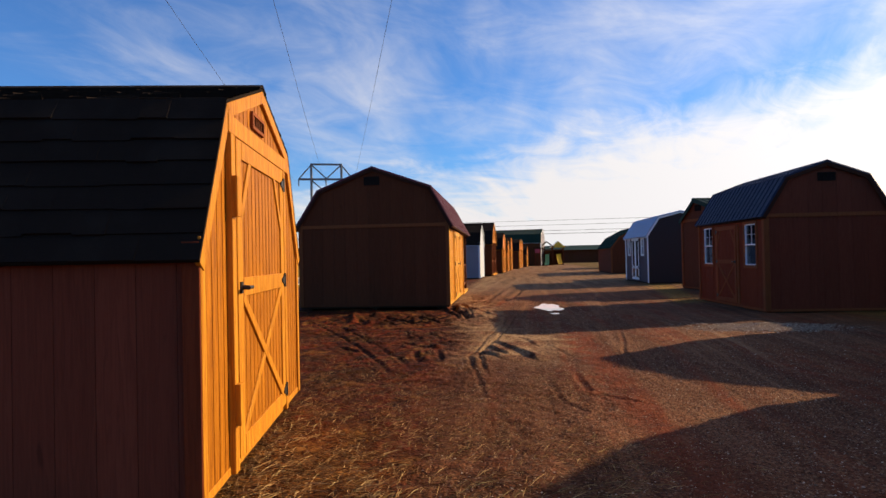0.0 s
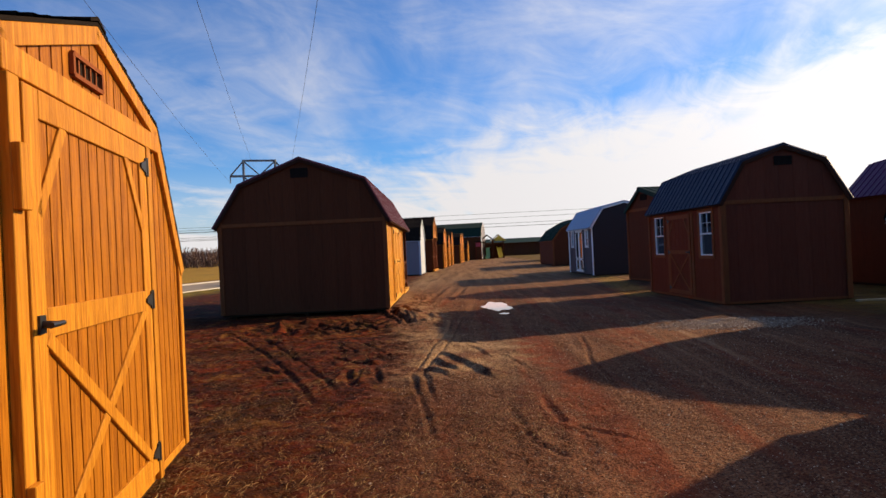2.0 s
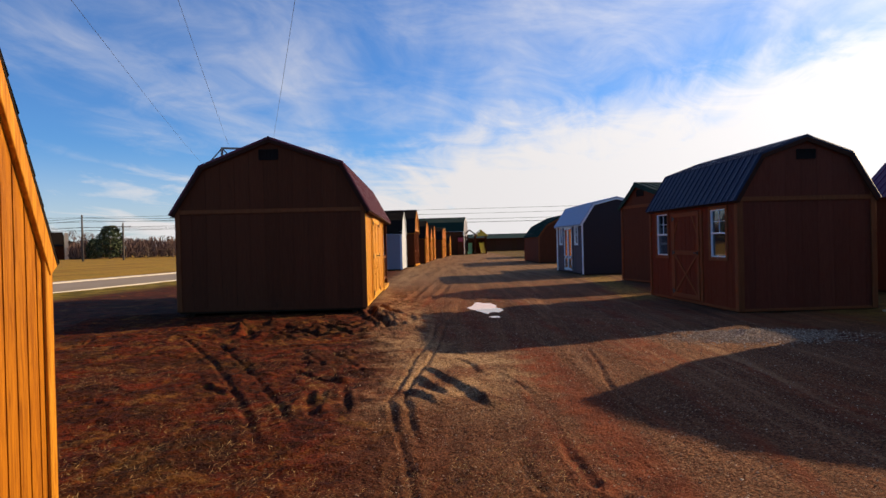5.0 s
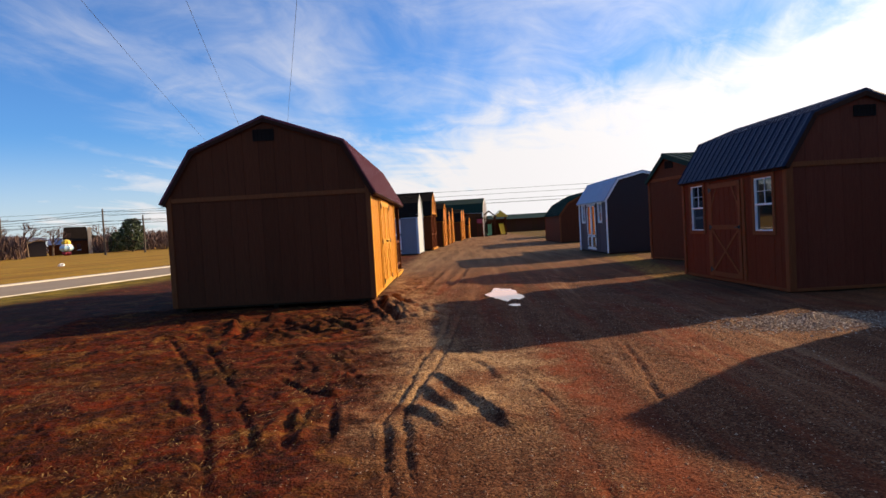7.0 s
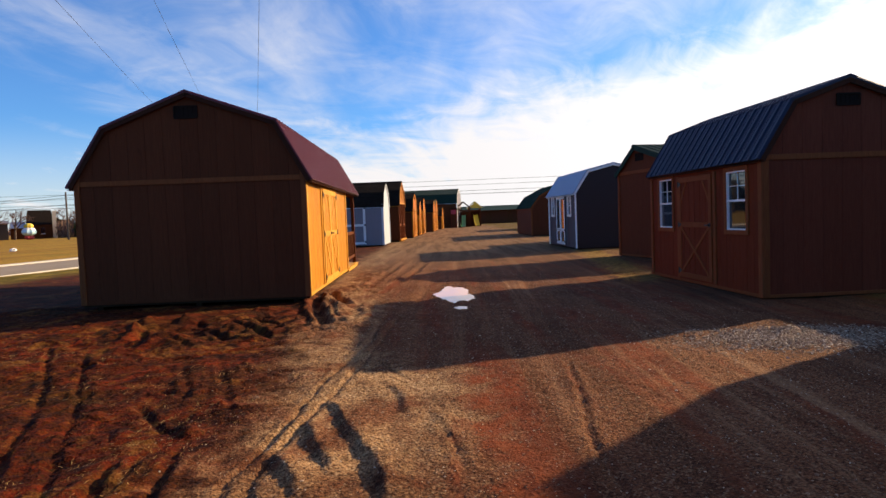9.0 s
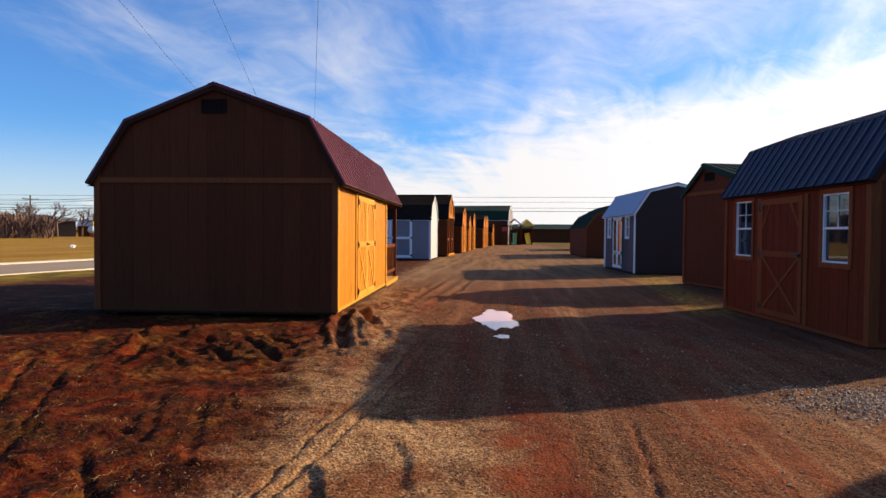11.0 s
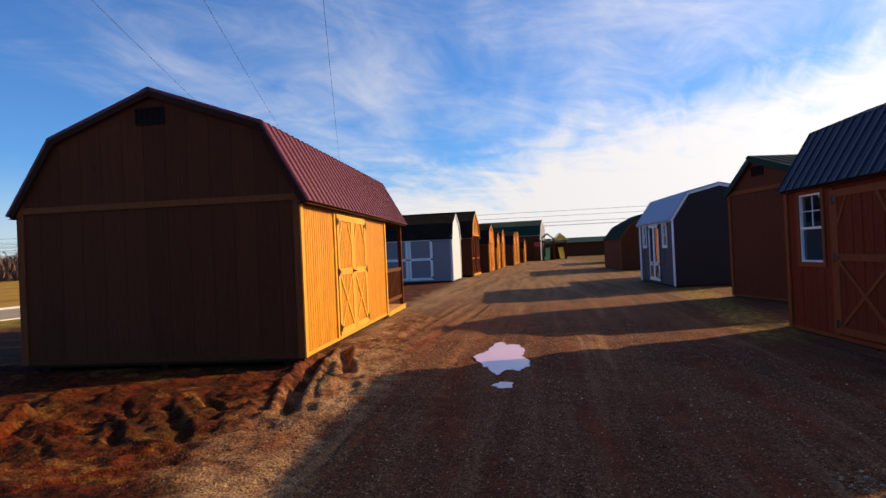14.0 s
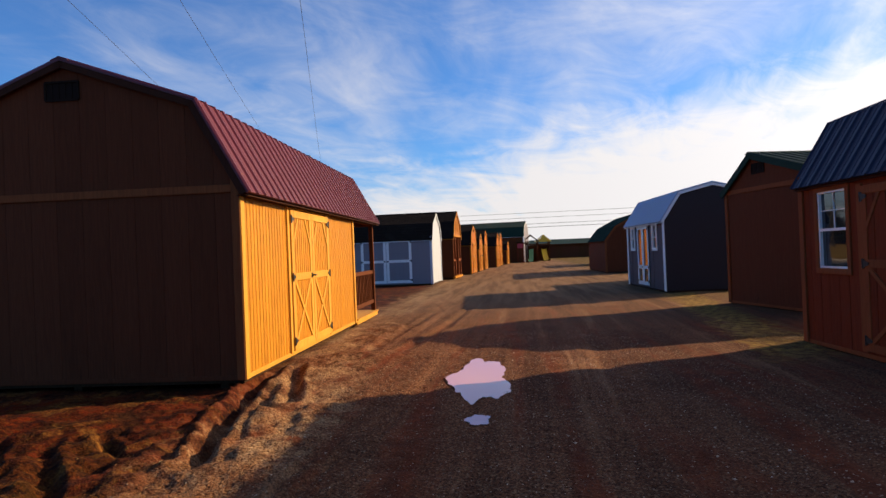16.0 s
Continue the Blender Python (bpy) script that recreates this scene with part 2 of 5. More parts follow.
def build_ground(n):
    p = world_place(n)
    sep = n.add("ShaderNodeSeparateXYZ", Vector=p)
    x, y, _ = sep.outputs
    fine = n.noise(p, 55.0, 4.0, 0.7)
    grit = n.add("ShaderNodeTexVoronoi", Vector=p, Scale=48.0).outputs["Distance"]
    mid = n.noise(p, 3.2, 6.0, 0.62, 0.5)
    broad = n.noise(p, 0.42, 4.0, 0.55, 0.4)
    patch = n.noise(p, 1.1, 5.0, 0.6, 0.8)
    along = n.noise(n.scaled(p, 2.6, 0.22, 1.0, 17), 1.0, 5.0, 0.6, 0.5)
    straw = n.noise(n.scaled(p, 9.0, 30.0, 1.0, 35), 1.0, 5.0, 0.7, 1.2)
    # distance to the right of the lane's left edge
    side = n.math("ADD", n.math("MULTIPLY", n.math("SUBTRACT", x, 2.35), 0.956), n.math("MULTIPLY", n.math("SUBTRACT", y, 9.0), -0.292))
    wobble = n.math("ADD", side, n.math("MULTIPLY", n.math("SUBTRACT", mid, 0.5), 1.8))
    lane = n.step(n.math("ADD", wobble, n.math("ADD", n.math("MULTIPLY", n.step(y, 10.0, 13.0), 0.55), n.math("MULTIPLY", n.step(y, 14.0, 20.0), 0.9))), -0.55, 0.25)
    rim = n.math("SUBTRACT", n.math("ADD", wobble, n.math("MULTIPLY", n.step(y, 14.0, 20.0), 0.9)), n.math("SUBTRACT", 0.45, n.math("MULTIPLY", n.step(y, 9.8, 12.0), 0.75)))
    rim = n.math("MULTIPLY", rim, n.math("ADD", 1.0, n.math("MULTIPLY", n.step(y, 9.8, 12.0), 0.8)))
    pale = n.math("MULTIPLY", n.step(n.math("ABSOLUTE", rim), 1.25, 0.4), n.math("MULTIPLY", n.step(y, 6.8, 9.0), n.math("SUBTRACT", 1.0, n.math("MULTIPLY", n.step(y, 9.8, 11.5), 0.35))))
    gravel = n.mix(n.step(fine, 0.30, 0.70), (0.058, 0.0205, 0.0095, 1), (0.290, 0.120, 0.052, 1))
    tracks = n.noise(n.scaled(p, 4.2, 0.14, 1.0, 19), 1.0, 4.0, 0.6, 0.3)
    gravel = n.mix(n.math("MULTIPLY", n.step(tracks, 0.56, 0.40), 0.6), gravel, n.mix(1.0, gravel, (0.50, 0.42, 0.38, 1), "MULTIPLY"))
    gravel = n.mix(n.math("MULTIPLY", n.step(tracks, 0.56, 0.70), 0.5), gravel, (0.40, 0.225, 0.115, 1))
    gravel = n.mix(n.math("MULTIPLY", n.step(broad, 0.46, 0.66), 0.45), gravel, n.mix(1.0, gravel, (0.45, 0.38, 0.36, 1), "MULTIPLY"))
    gravel = n.mix(n.math("MULTIPLY", n.step(grit, 0.20, 0.05), 0.5), gravel, (0.52, 0.325, 0.170, 1))
    chip = n.add("ShaderNodeTexVoronoi", Vector=p, Scale=62.0).outputs["Color"]
    chip = n.add("ShaderNodeSeparateColor", Color=chip).outputs[0]
    gravel = n.mix(n.math("MULTIPLY", n.step(chip, 0.80, 0.96), 0.28), gravel, (0.52, 0.34, 0.19, 1))
    gravel = n.mix(n.math("MULTIPLY", n.step(chip, 0.30, 0.08), 0.22), gravel, (0.045, 0.018, 0.010, 1))
    loose = n.mix(n.step(fine, 0.32, 0.62), (0.085, 0.038, 0.017, 1), (0.47, 0.275, 0.130, 1))
    loose = n.mix(n.math("MULTIPLY", n.step(chip, 0.74, 0.94), 0.5), loose, (0.64, 0.46, 0.26, 1))
    loose = n.mix(n.math("MULTIPLY", n.step(chip, 0.34, 0.10), 0.4), loose, (0.055, 0.028, 0.016, 1))
    clay = n.mix(n.step(mid, 0.30, 0.72), (0.105, 0.019, 0.007, 1), (0.265, 0.058, 0.018, 1))
    # a wheel track worn down to the clay
    worn = n.math("ADD", n.math("ADD", n.math("MULTIPLY", n.math("SUBTRACT", x, 3.88), 0.964), n.math("MULTIPLY", n.math("SUBTRACT", y, 8.68), -0.267)), n.math("MULTIPLY", n.math("SUBTRACT", mid, 0.5), 0.5))
    worn = n.math("MULTIPLY", n.step(n.math("ABSOLUTE", worn), 0.30, 0.06), n.math("MULTIPLY", n.step(y, 11.5, 9.8), 0.75))
    gravel = n.mix(worn, gravel, clay)
    packed = n.mix(n.math("MULTIPLY", n.step(along, 0.48, 0.68), 0.8), gravel, clay)
    packed = n.mix(1.0, packed, (0.88, 0.84, 0.82, 1), "MULTIPLY")
    packed = n.mix(n.math("MULTIPLY", pale, n.step(patch, 0.36, 0.58)), packed, loose)
    packed = n.mix(n.math("MULTIPLY", n.math("MULTIPLY", n.step(wobble, 1.4, 0.4), n.step(n.math("ADD", y, n.math("MULTIPLY", patch, 1.5)), 9.6, 7.8)), 0.75), packed, n.mix(1.0, packed, (0.50, 0.40, 0.34, 1), "MULTIPLY"))
    mud = n.mix(n.step(mid, 0.36, 0.68), (0.024, 0.0040, 0.0012, 1), (0.200, 0.030, 0.005, 1))
    dead = n.mix(n.step(straw, 0.34, 0.68), (0.026, 0.0075, 0.0015, 1), (0.115, 0.036, 0.007, 1))
    fresh = n.mix(n.step(straw, 0.36, 0.66), (0.050, 0.020, 0.004, 1), (0.52, 0.30, 0.085, 1))
    dead = n.mix(n.math("MULTIPLY", n.step(patch, 0.52, 0.72), 0.55), dead, (0.041, 0.034, 0.005, 1))
    yard = n.mix(n.step(n.math("ADD", n.math("MULTIPLY", patch, 0.6), n.math("MULTIPLY", broad, 0.5)), 0.48, 0.66), mud, dead)
    leaves = n.noise(p, 17.0, 5.0, 0.75)
    yard = n.mix(n.math("MULTIPLY", n.step(leaves, 0.50, 0.62), 0.85), yard, n.mix(n.step(n.noise(p, 31.0, 2.0), 0.42, 0.62), (0.150, 0.050, 0.010, 1), (0.048, 0.030, 0.007, 1)))
    yard = n.mix(n.math("MULTIPLY", n.step(leaves, 0.49, 0.38), 0.8), yard, (0.012, 0.003, 0.001, 1))
    yard = n.mix(n.math("MULTIPLY", n.step(n.math("ADD", n.math("ADD", y, n.math("MULTIPLY", x, 1.3)), n.math("MULTIPLY", mid, 2.5)), 7.6, 5.2), 0.75), yard, fresh)
    yard = n.mix(1.0, yard, (0.78, 0.57, 0.44, 1), "MULTIPLY")
    ochre = n.noise(p, 1.7, 6.0, 0.7, 1.0)
    yard = n.mix(n.math("MULTIPLY", n.step(ochre, 0.52, 0.64), 0.55), yard, n.mix(n.step(straw, 0.40, 0.60), (0.10, 0.030, 0.006, 1), (0.30, 0.135, 0.026, 1)))
    yard = n.mix(n.math("MULTIPLY", n.step(ochre, 0.47, 0.35), 0.55), yard, (0.020, 0.0055, 0.002, 1))
    field = n.mix(n.step(mid, 0.3, 0.7), (0.293, 0.163, 0.022, 1), (0.430, 0.251, 0.035, 1))
    field = n.mix(n.math("MULTIPLY", n.step(broad, 0.5, 0.68), 0.5), field, (0.166, 0.151, 0.022, 1))
    road = n.math("ADD", n.math("MULTIPLY", n.math("ADD", x, 5.73), 0.895), n.math("MULTIPLY", n.math("SUBTRACT", y, 27.46), -0.446))
    verge = n.mix(n.step(n.noise(p, 1.6, 6.0, 0.7), 0.36, 0.66), (0.085, 0.062, 0.006, 1), (0.260, 0.180, 0.022, 1))
    bands = n.noise(n.scaled(p, 0.35, 0.05, 1.0, 26.5), 1.0, 4.0, 0.6)
    field = n.mix(n.math("MULTIPLY", n.step(bands, 0.46, 0.64), 0.6), field, (0.20, 0.085, 0.014, 1))
    field = n.mix(n.step(road, -3.0, -1.0), field, verge)
    # paler, drier gravel farther along, and green-gold verge at the foot of the sheds
    packed = n.mix(n.math("MULTIPLY", n.step(y, 16.0, 30.0), 0.55), packed, n.mix(n.step(along, 0.35, 0.65), (0.15, 0.085, 0.040, 1), (0.33, 0.205, 0.105, 1)))
    yard = n.mix(n.step(n.math("ADD", road, n.math("MULTIPLY", mid, 2.0)), 4.4, 2.4), yard, field)
    right = n.step(wobble, 6.6, 8.2)
    tufts = n.mix(n.step(n.noise(p, 7.0, 5.0, 0.7), 0.40, 0.62), (0.10, 0.050, 0.012, 1), (0.46, 0.29, 0.055, 1))
    c = n.mix(lane, yard, packed)
    c = n.mix(n.math("MULTIPLY", right, 0.85), c, n.mix(0.5, field, dead))
    foot = n.math("ADD", n.math("ADD", n.math("MULTIPLY", n.math("SUBTRACT", x, 9.9), 0.966), n.math("MULTIPLY", n.math("SUBTRACT", y, 16.0), -0.42)), n.math("MULTIPLY", n.math("SUBTRACT", mid, 0.5), 1.4))
    foot = n.math("MULTIPLY", n.math("MULTIPLY", n.step(foot, -0.55, -0.2), n.step(foot, 0.75, 0.35)), n.math("MULTIPLY", n.step(y, 14.6, 15.8), n.step(y, 27.0, 24.0)))
    c = n.mix(n.math("MULTIPLY", foot, 0.65), c, tufts)
    c = n.mix(n.math("MULTIPLY", n.step(fine, 0.60, 0.36), 0.45), c, n.mix(1.0, c, (0.35, 0.32, 0.3, 1), "MULTIPLY"))
    h = n.math("ADD", n.math("MULTIPLY", fine, 0.7), n.math("ADD", n.math("MULTIPLY", mid, 2.2), n.math("MULTIPLY", grit, 0.5)))
    return c, 0.95, h, 1.0, {"Specular_IOR_Level": 0.1}


ground_mat = surface("clay_gravel_and_straw_ground", build_ground)


def build_tarmac(n):
    p = world_place(n)
    f, b = n.noise(p, 40.0, 3.0), n.noise(p, 0.6, 4.0)
    return n.mix(n.math("ADD", n.math("MULTIPLY", f, 0.4), n.math("MULTIPLY", b, 0.6)), (0.15, 0.112, 0.075, 1), (0.34, 0.262, 0.178, 1)), 0.85, f, 0.3, {}


tarmac = surface("worn_grey_tarmac", build_tarmac)


def build_straw(n):
    isl = n.add("ShaderNodeNewGeometry").outputs["Random Per Island"]
    return n.ramp(isl, [(0.0, (0.05, 0.020, 0.007)), (0.4, (0.13, 0.058, 0.018)), (0.75, (0.27, 0.145, 0.048)), (0.95, (0.52, 0.34, 0.14)), (1.0, (0.07, 0.075, 0.018))]), 0.8, None, 0, {"Specular_IOR_Level": 0.2}


straw_mat = surface("dry_straw_blades", build_straw)


def build_pebble(n):
    isl = n.add("ShaderNodeNewGeometry").outputs["Random Per Island"]
    return n.ramp(isl, [(0.0, (0.09, 0.05, 0.03)), (0.35, (0.24, 0.135, 0.075)), (0.7, (0.30, 0.18, 0.105)), (0.90, (0.42, 0.29, 0.19)), (1.0, (0.58, 0.46, 0.33))]), 0.85, None, 0, {}


pebble_mat = surface("mixed_gravel_stones", build_pebble)


def build_leaf(n):
    isl = n.add("ShaderNodeNewGeometry").outputs["Random Per Island"]
    return n.mix(isl, (0.022, 0.035, 0.012, 1), (0.06, 0.085, 0.03, 1)), 0.8, None, 0, {}


leaf_mat = surface("dark_evergreen_leaves", build_leaf)


# ---------------------------------------------------------------- mesh helpers
def box(bm, x0, x1, y0, y1, z0, z1):
    v = [bm.verts.new(p) for p in ((x0, y0, z0), (x1, y0, z0), (x1, y1, z0), (x0, y1, z0), (x0, y0, z1), (x1, y0, z1), (x1, y1, z1), (x0, y1, z1))]
    for f in ((3, 2, 1, 0), (4, 5, 6, 7), (0, 1, 5, 4), (1, 2, 6, 5), (2, 3, 7, 6), (3, 0, 4, 7)):
        bm.faces.new([v[i] for i in f])
    return bm


def prism(bm, outline, y0, y1):
    """Outline in x, z, drawn anticlockwise as seen from -y; pushed from y0 to y1."""
    a = [bm.verts.new((x, y0, z)) for x, z in outline]
    b = [bm.verts.new((x, y1, z)) for x, z in outline]
    bm.faces.new(a)
    bm.faces.new(b[::-1])
    k = len(a)
    for i in range(k):
        bm.faces.new((a[(i + 1) % k], a[i], b[i], b[(i + 1) % k]))
    return bm


def beam(bm, p, q, width, y0, y1):
    """A board in the x, z plane from p to q."""
    d = Vector((q[0] - p[0], q[1] - p[1])).normalized()
    nx, nz = -d.y * width / 2, d.x * width / 2
    return prism(bm, [(p[0] - nx, p[1] - nz), (q[0] - nx, q[1] - nz), (q[0] + nx, q[1] + nz), (p[0] + nx, p[1] + nz)], y0, y1)


def tube(bm, p, q, r0, r1, sides=8):
    p, q = Vector(p), Vector(q)
    turn = (q - p).to_track_quat("Z", "Y").to_matrix()
    rings = []
    for c, r in ((p, r0), (q, r1)):
        rings.append([bm.verts.new(c + turn @ Vector((r * math.cos(2 * math.pi * i / sides), r * math.sin(2 * math.pi * i / sides), 0))) for i in range(sides)])
    for i in range(sides):
        j = (i + 1) % sides
        bm.faces.new((rings[0][i], rings[0][j], rings[1][j], rings[1][i]))
    bm.faces.new(rings[0][::-1])
    bm.faces.new(rings[1])
    return bm


def mesh_of(name, bm, material, bevel=0.0):
    if bevel:
        bmesh.ops.bevel(bm, geom=list(bm.edges), offset=bevel, segments=1, affect="EDGES", clamp_overlap=True)
    bmesh.ops.recalc_face_normals(bm, faces=list(bm.faces))
    me = bpy.data.meshes.new(name)
    bm.to_mesh(me)
    bm.free()
    me.materials.append(material)
    return me


def part(name, bm, material, parent=None, label="", bevel=0.0, m=None):
    ob = new(name, mesh_of(name, bm, material, bevel))
    if parent is not None:
        ob.parent = parent
    if m is not None:
        ob.matrix_basis = m
    if label:
        ob["label"] = label
    return ob


def again(ob, m):
    """The same part once more, on the same mesh."""
    o = new(ob.name.split(".")[0], ob.data)
    o.parent, o.matrix_basis = ob.parent, m
    return o


def thing(name, m, label, category, group="", kind=""):
    return tagged(new(name), label, category, group, kind) if m is None else _placed(tagged(new(name), label, category, group, kind), m)


def _placed(ob, m):
    ob.matrix_basis = m
    return ob


# ---------------------------------------------------------------- ground
def heading(deg):
    return Vector((math.sin(radians(deg)), math.cos(radians(deg)))), Vector((math.cos(radians(deg)), -math.sin(radians(deg))))


def lane_side(x, y):
    return 0.956 * (x - 2.35) - 0.292 * (y - 9.0)


# wheel marks: points along, half width, depth of a groove
GROOVES = [
    (((-0.15, 13.6), (0.45, 11.1), (0.67, 9.8), (0.80, 8.8), (0.95, 7.2)), 0.030, 0.034),
    (((0.42, 12.8), (0.94, 10.0), (1.13, 8.5), (1.2, 7.6)), 0.028, 0.034),
    (((1.56, 11.6), (1.74, 10.0)), 0.034, 0.035),
    (((1.90, 11.6), (2.09, 9.4)), 0.034, 0.035),
    (((2.10, 11.6), (2.22, 10.7)), 0.030, 0.03),
    (((1.80, 9.1), (1.66, 8.1)), 0.034, 0.04),
    (((1.44, 8.8), (1.34, 7.8)), 0.034, 0.04),
    (((4.1, 13.6), (3.5, 11.8), (3.19, 11.02), (2.86, 10.24), (2.39, 9.02), (2.07, 8.24), (1.87, 6.85), (1.66, 5.6)), 0.026, 0.034),
    (((4.3, 13.6), (3.27, 10.8), (2.94, 9.94), (2.64, 9.34), (2.33, 8.63), (2.19, 8.1), (2.0, 6.9)), 0.028, 0.036),
    (((3.37, 10.95), (3.53, 9.9)), 0.024, 0.022),
    (((3.44, 9.0), (3.40, 8.4), (3.27, 7.7)), 0.024, 0.022),
    (((5.1, 10.1), (4.56, 8.85), (4.2, 8.1), (3.6, 6.4)), 0.026, 0.024),
    (((4.75, 10.1), (4.3, 8.7)), 0.14, 0.016),
    (((3.0, 6.9), (2.75, 5.9), (3.1, 5.0)), 0.03, 0.03),
    (((2.55, 6.6), (2.35, 5.5), (2.5, 4.9)), 0.03, 0.03),
    (((0.2, 12.1), (1.6, 11.9), (3.1, 12.4)), 0.045, 0.04),
    (((0.6, 12.6), (2.2, 12.5), (3.0, 13.0)), 0.045, 0.04),
    (((1.45, 14.4), (1.95, 13.3)), 0.06, 0.07),
    (((2.2, 14.5), (2.7, 13.5)), 0.055, 0.07),
    (((0.78, 14.8), (0.93, 13.2)), 0.07, 0.06),
    (((3.50, 16.9), (3.30, 15.6), (3.22, 14.4), (3.18, 13.1)), 0.085, 0.20),
    (((3.74, 17.3), (3.76, 14.7)), 0.075, 0.15),
    (((1.61, 8.99), (1.39, 7.89)), 0.032, 0.045),
    (((1.82, 8.91), (1.63, 7.74)), 0.026, 0.035),
    (((0.93, 13.41), (1.53, 12.69)), 0.050, 0.06),
    (((1.30, 10.3), (1.62, 9.4), (1.80, 9.1)), 0.040, 0.05),
    (((1.87, 14.28), (2.33, 13.12), (2.52, 12.57)), 0.060, 0.08),
    (((1.67, 13.66), (1.95, 12.77)), 0.055, 0.08),
    (((-0.7, 11.99), (-0.09, 11.82)), 0.040, 0.05),
    (((6.3, 13.0), (8.0, 17.2), (10.6, 23.2), (16.5, 42.0)), 0.20, 0.035),
    (((4.4, 13.5), (6.2, 17.8), (8.9, 24.0), (14.8, 42.5)), 0.20, 0.03),
    (((5.0, 17.4), (6.4, 20.6), (8.4, 26.0)), 0.09, 0.05),
    (((4.6, 17.8), (5.6, 20.4), (7.6, 26.0)), 0.09, 0.05),
]
# heaped gravel and clay, steep towards the yard: points along, width, height
RIDGES = [
    (((2.80, 9.75), (2.85, 8.67), (2.86, 8.14), (2.84, 7.5)), 0.14, 0.085),
    (((2.56, 9.25), (2.59, 8.52), (2.63, 8.0)), 0.11, 0.075),
    (((2.30, 8.72), (2.41, 8.15), (2.45, 7.75)), 0.12, 0.080),
    (((3.28, 10.2), (3.36, 9.6), (3.24, 8.8)), 0.07, 0.034),
    (((3.44, 9.1), (3.42, 8.4)), 0.08, 0.022),
    (((0.02, 13.4), (0.58, 11.0), (0.80, 9.6), (0.98, 8.0)), 0.10, 0.020),
    (((0.56, 12.6), (1.05, 10.0), (1.24, 8.5)), 0.09, 0.022),
    (((1.40, 8.97), (1.11, 7.76)), 0.06, 0.035),
    (((0.47, 9.92), (0.71, 8.2)), 0.05, 0.028),
    (((0.66, 13.1), (0.78, 15.2)), 0.14, 0.08),
    (((1.22, 14.3), (1.36, 15.3)), 0.16, 0.09),
    (((1.74, 9.5), (1.84, 9.1)), 0.12, 0.06),
    (((1.31, 9.6), (1.38, 9.2)), 0.10, 0.05),
    (((1.50, 9.0), (1.46, 7.8)), 0.09, 0.05),
    (((0.86, 15.2), (0.70, 13.0)), 0.10, 0.07),
    (((3.02, 15.0), (3.10, 13.3)), 0.08, 0.03),
    (((3.62, 15.9), (3.45, 13.6)), 0.22, 0.055),
    (((3.95, 14.9), (3.85, 13.9)), 0.18, 0.04),
]
# many short scuffs in the clay
scuff = random.Random(31)
for _ in range(46):
    sx, sy, sa, sl = scuff.uniform(-2.0, 2.4), scuff.uniform(8.0, 14.8), radians(scuff.gauss(0, 32)), scuff.uniform(0.25, 0.9)
    if lane_side(sx, sy) < -0.2:
        (GROOVES if scuff.random() < 0.6 else RIDGES).append((((sx, sy), (sx + sl * math.sin(sa), sy + sl * math.cos(sa))), scuff.uniform(0.022, 0.05), scuff.uniform(0.02, 0.045)))
PUDDLES = [(5.76, 15.5, 0.31, 1.12), (5.31, 13.80, 0.10, 0.16)]
PUDDLE_TURN = (math.sin(radians(15)), math.cos(radians(15)))


def in_puddle(x, y, px, py, rx, ry):
    """Squared distance from a puddle's middle, 1 on its rim."""
    s, c = PUDDLE_TURN
    return (((x - px) * c - (y - py) * s) / rx) ** 2 + (((x - px) * s + (y - py) * c) / ry) ** 2


LATTICE = np.random.RandomState(8).uniform(-1, 1, (64, 64))


def lumps(x, y, size):
    """Smooth lattice noise, -1 to 1, with lumps about that many metres wide."""
    fx, fy = x / size, y / size
    ix, iy = np.floor(fx).astype(int), np.floor(fy).astype(int)
    tx, ty = fx - ix, fy - iy
    tx, ty = tx * tx * (3 - 2 * tx), ty * ty * (3 - 2 * ty)
    a, b = LATTICE[iy % 64, ix % 64], LATTICE[iy % 64, (ix + 1) % 64]
    c, d = LATTICE[(iy + 1) % 64, ix % 64], LATTICE[(iy + 1) % 64, (ix + 1) % 64]
    return (a * (1 - tx) + b * tx) * (1 - ty) + (c * (1 - tx) + d * tx) * ty


def along_line(x, y, pts):
    """Distance from a line, the same with its sign (right of it: +), and a taper to its ends."""
    best, right, gone, start = np.full(x.shape, 1e9), np.zeros(x.shape), np.zeros(x.shape), 0.0
    for (ax, ay), (bx, by) in zip(pts[:-1], pts[1:]):
        dx, dy = bx - ax, by - ay
        size = math.hypot(dx, dy)
        t = np.clip(((x - ax) * dx + (y - ay) * dy) / (size * size), 0, 1)
        d = np.hypot(x - ax - t * dx, y - ay - t * dy)
        sign = np.sign((dy * (x - ax) - dx * (y - ay)) * (1 if dy > 0 else -1))
        nearer = d < best
        right = np.where(nearer, d * sign, right)
        gone = np.where(nearer, start + t * size, gone)
        best = np.minimum(best, d)
        start += size
    end = np.clip(np.minimum(gone, start - gone) / min(0.45, 0.3 * start), 0, 1)
    return best, right, end * end * (3 - 2 * end)


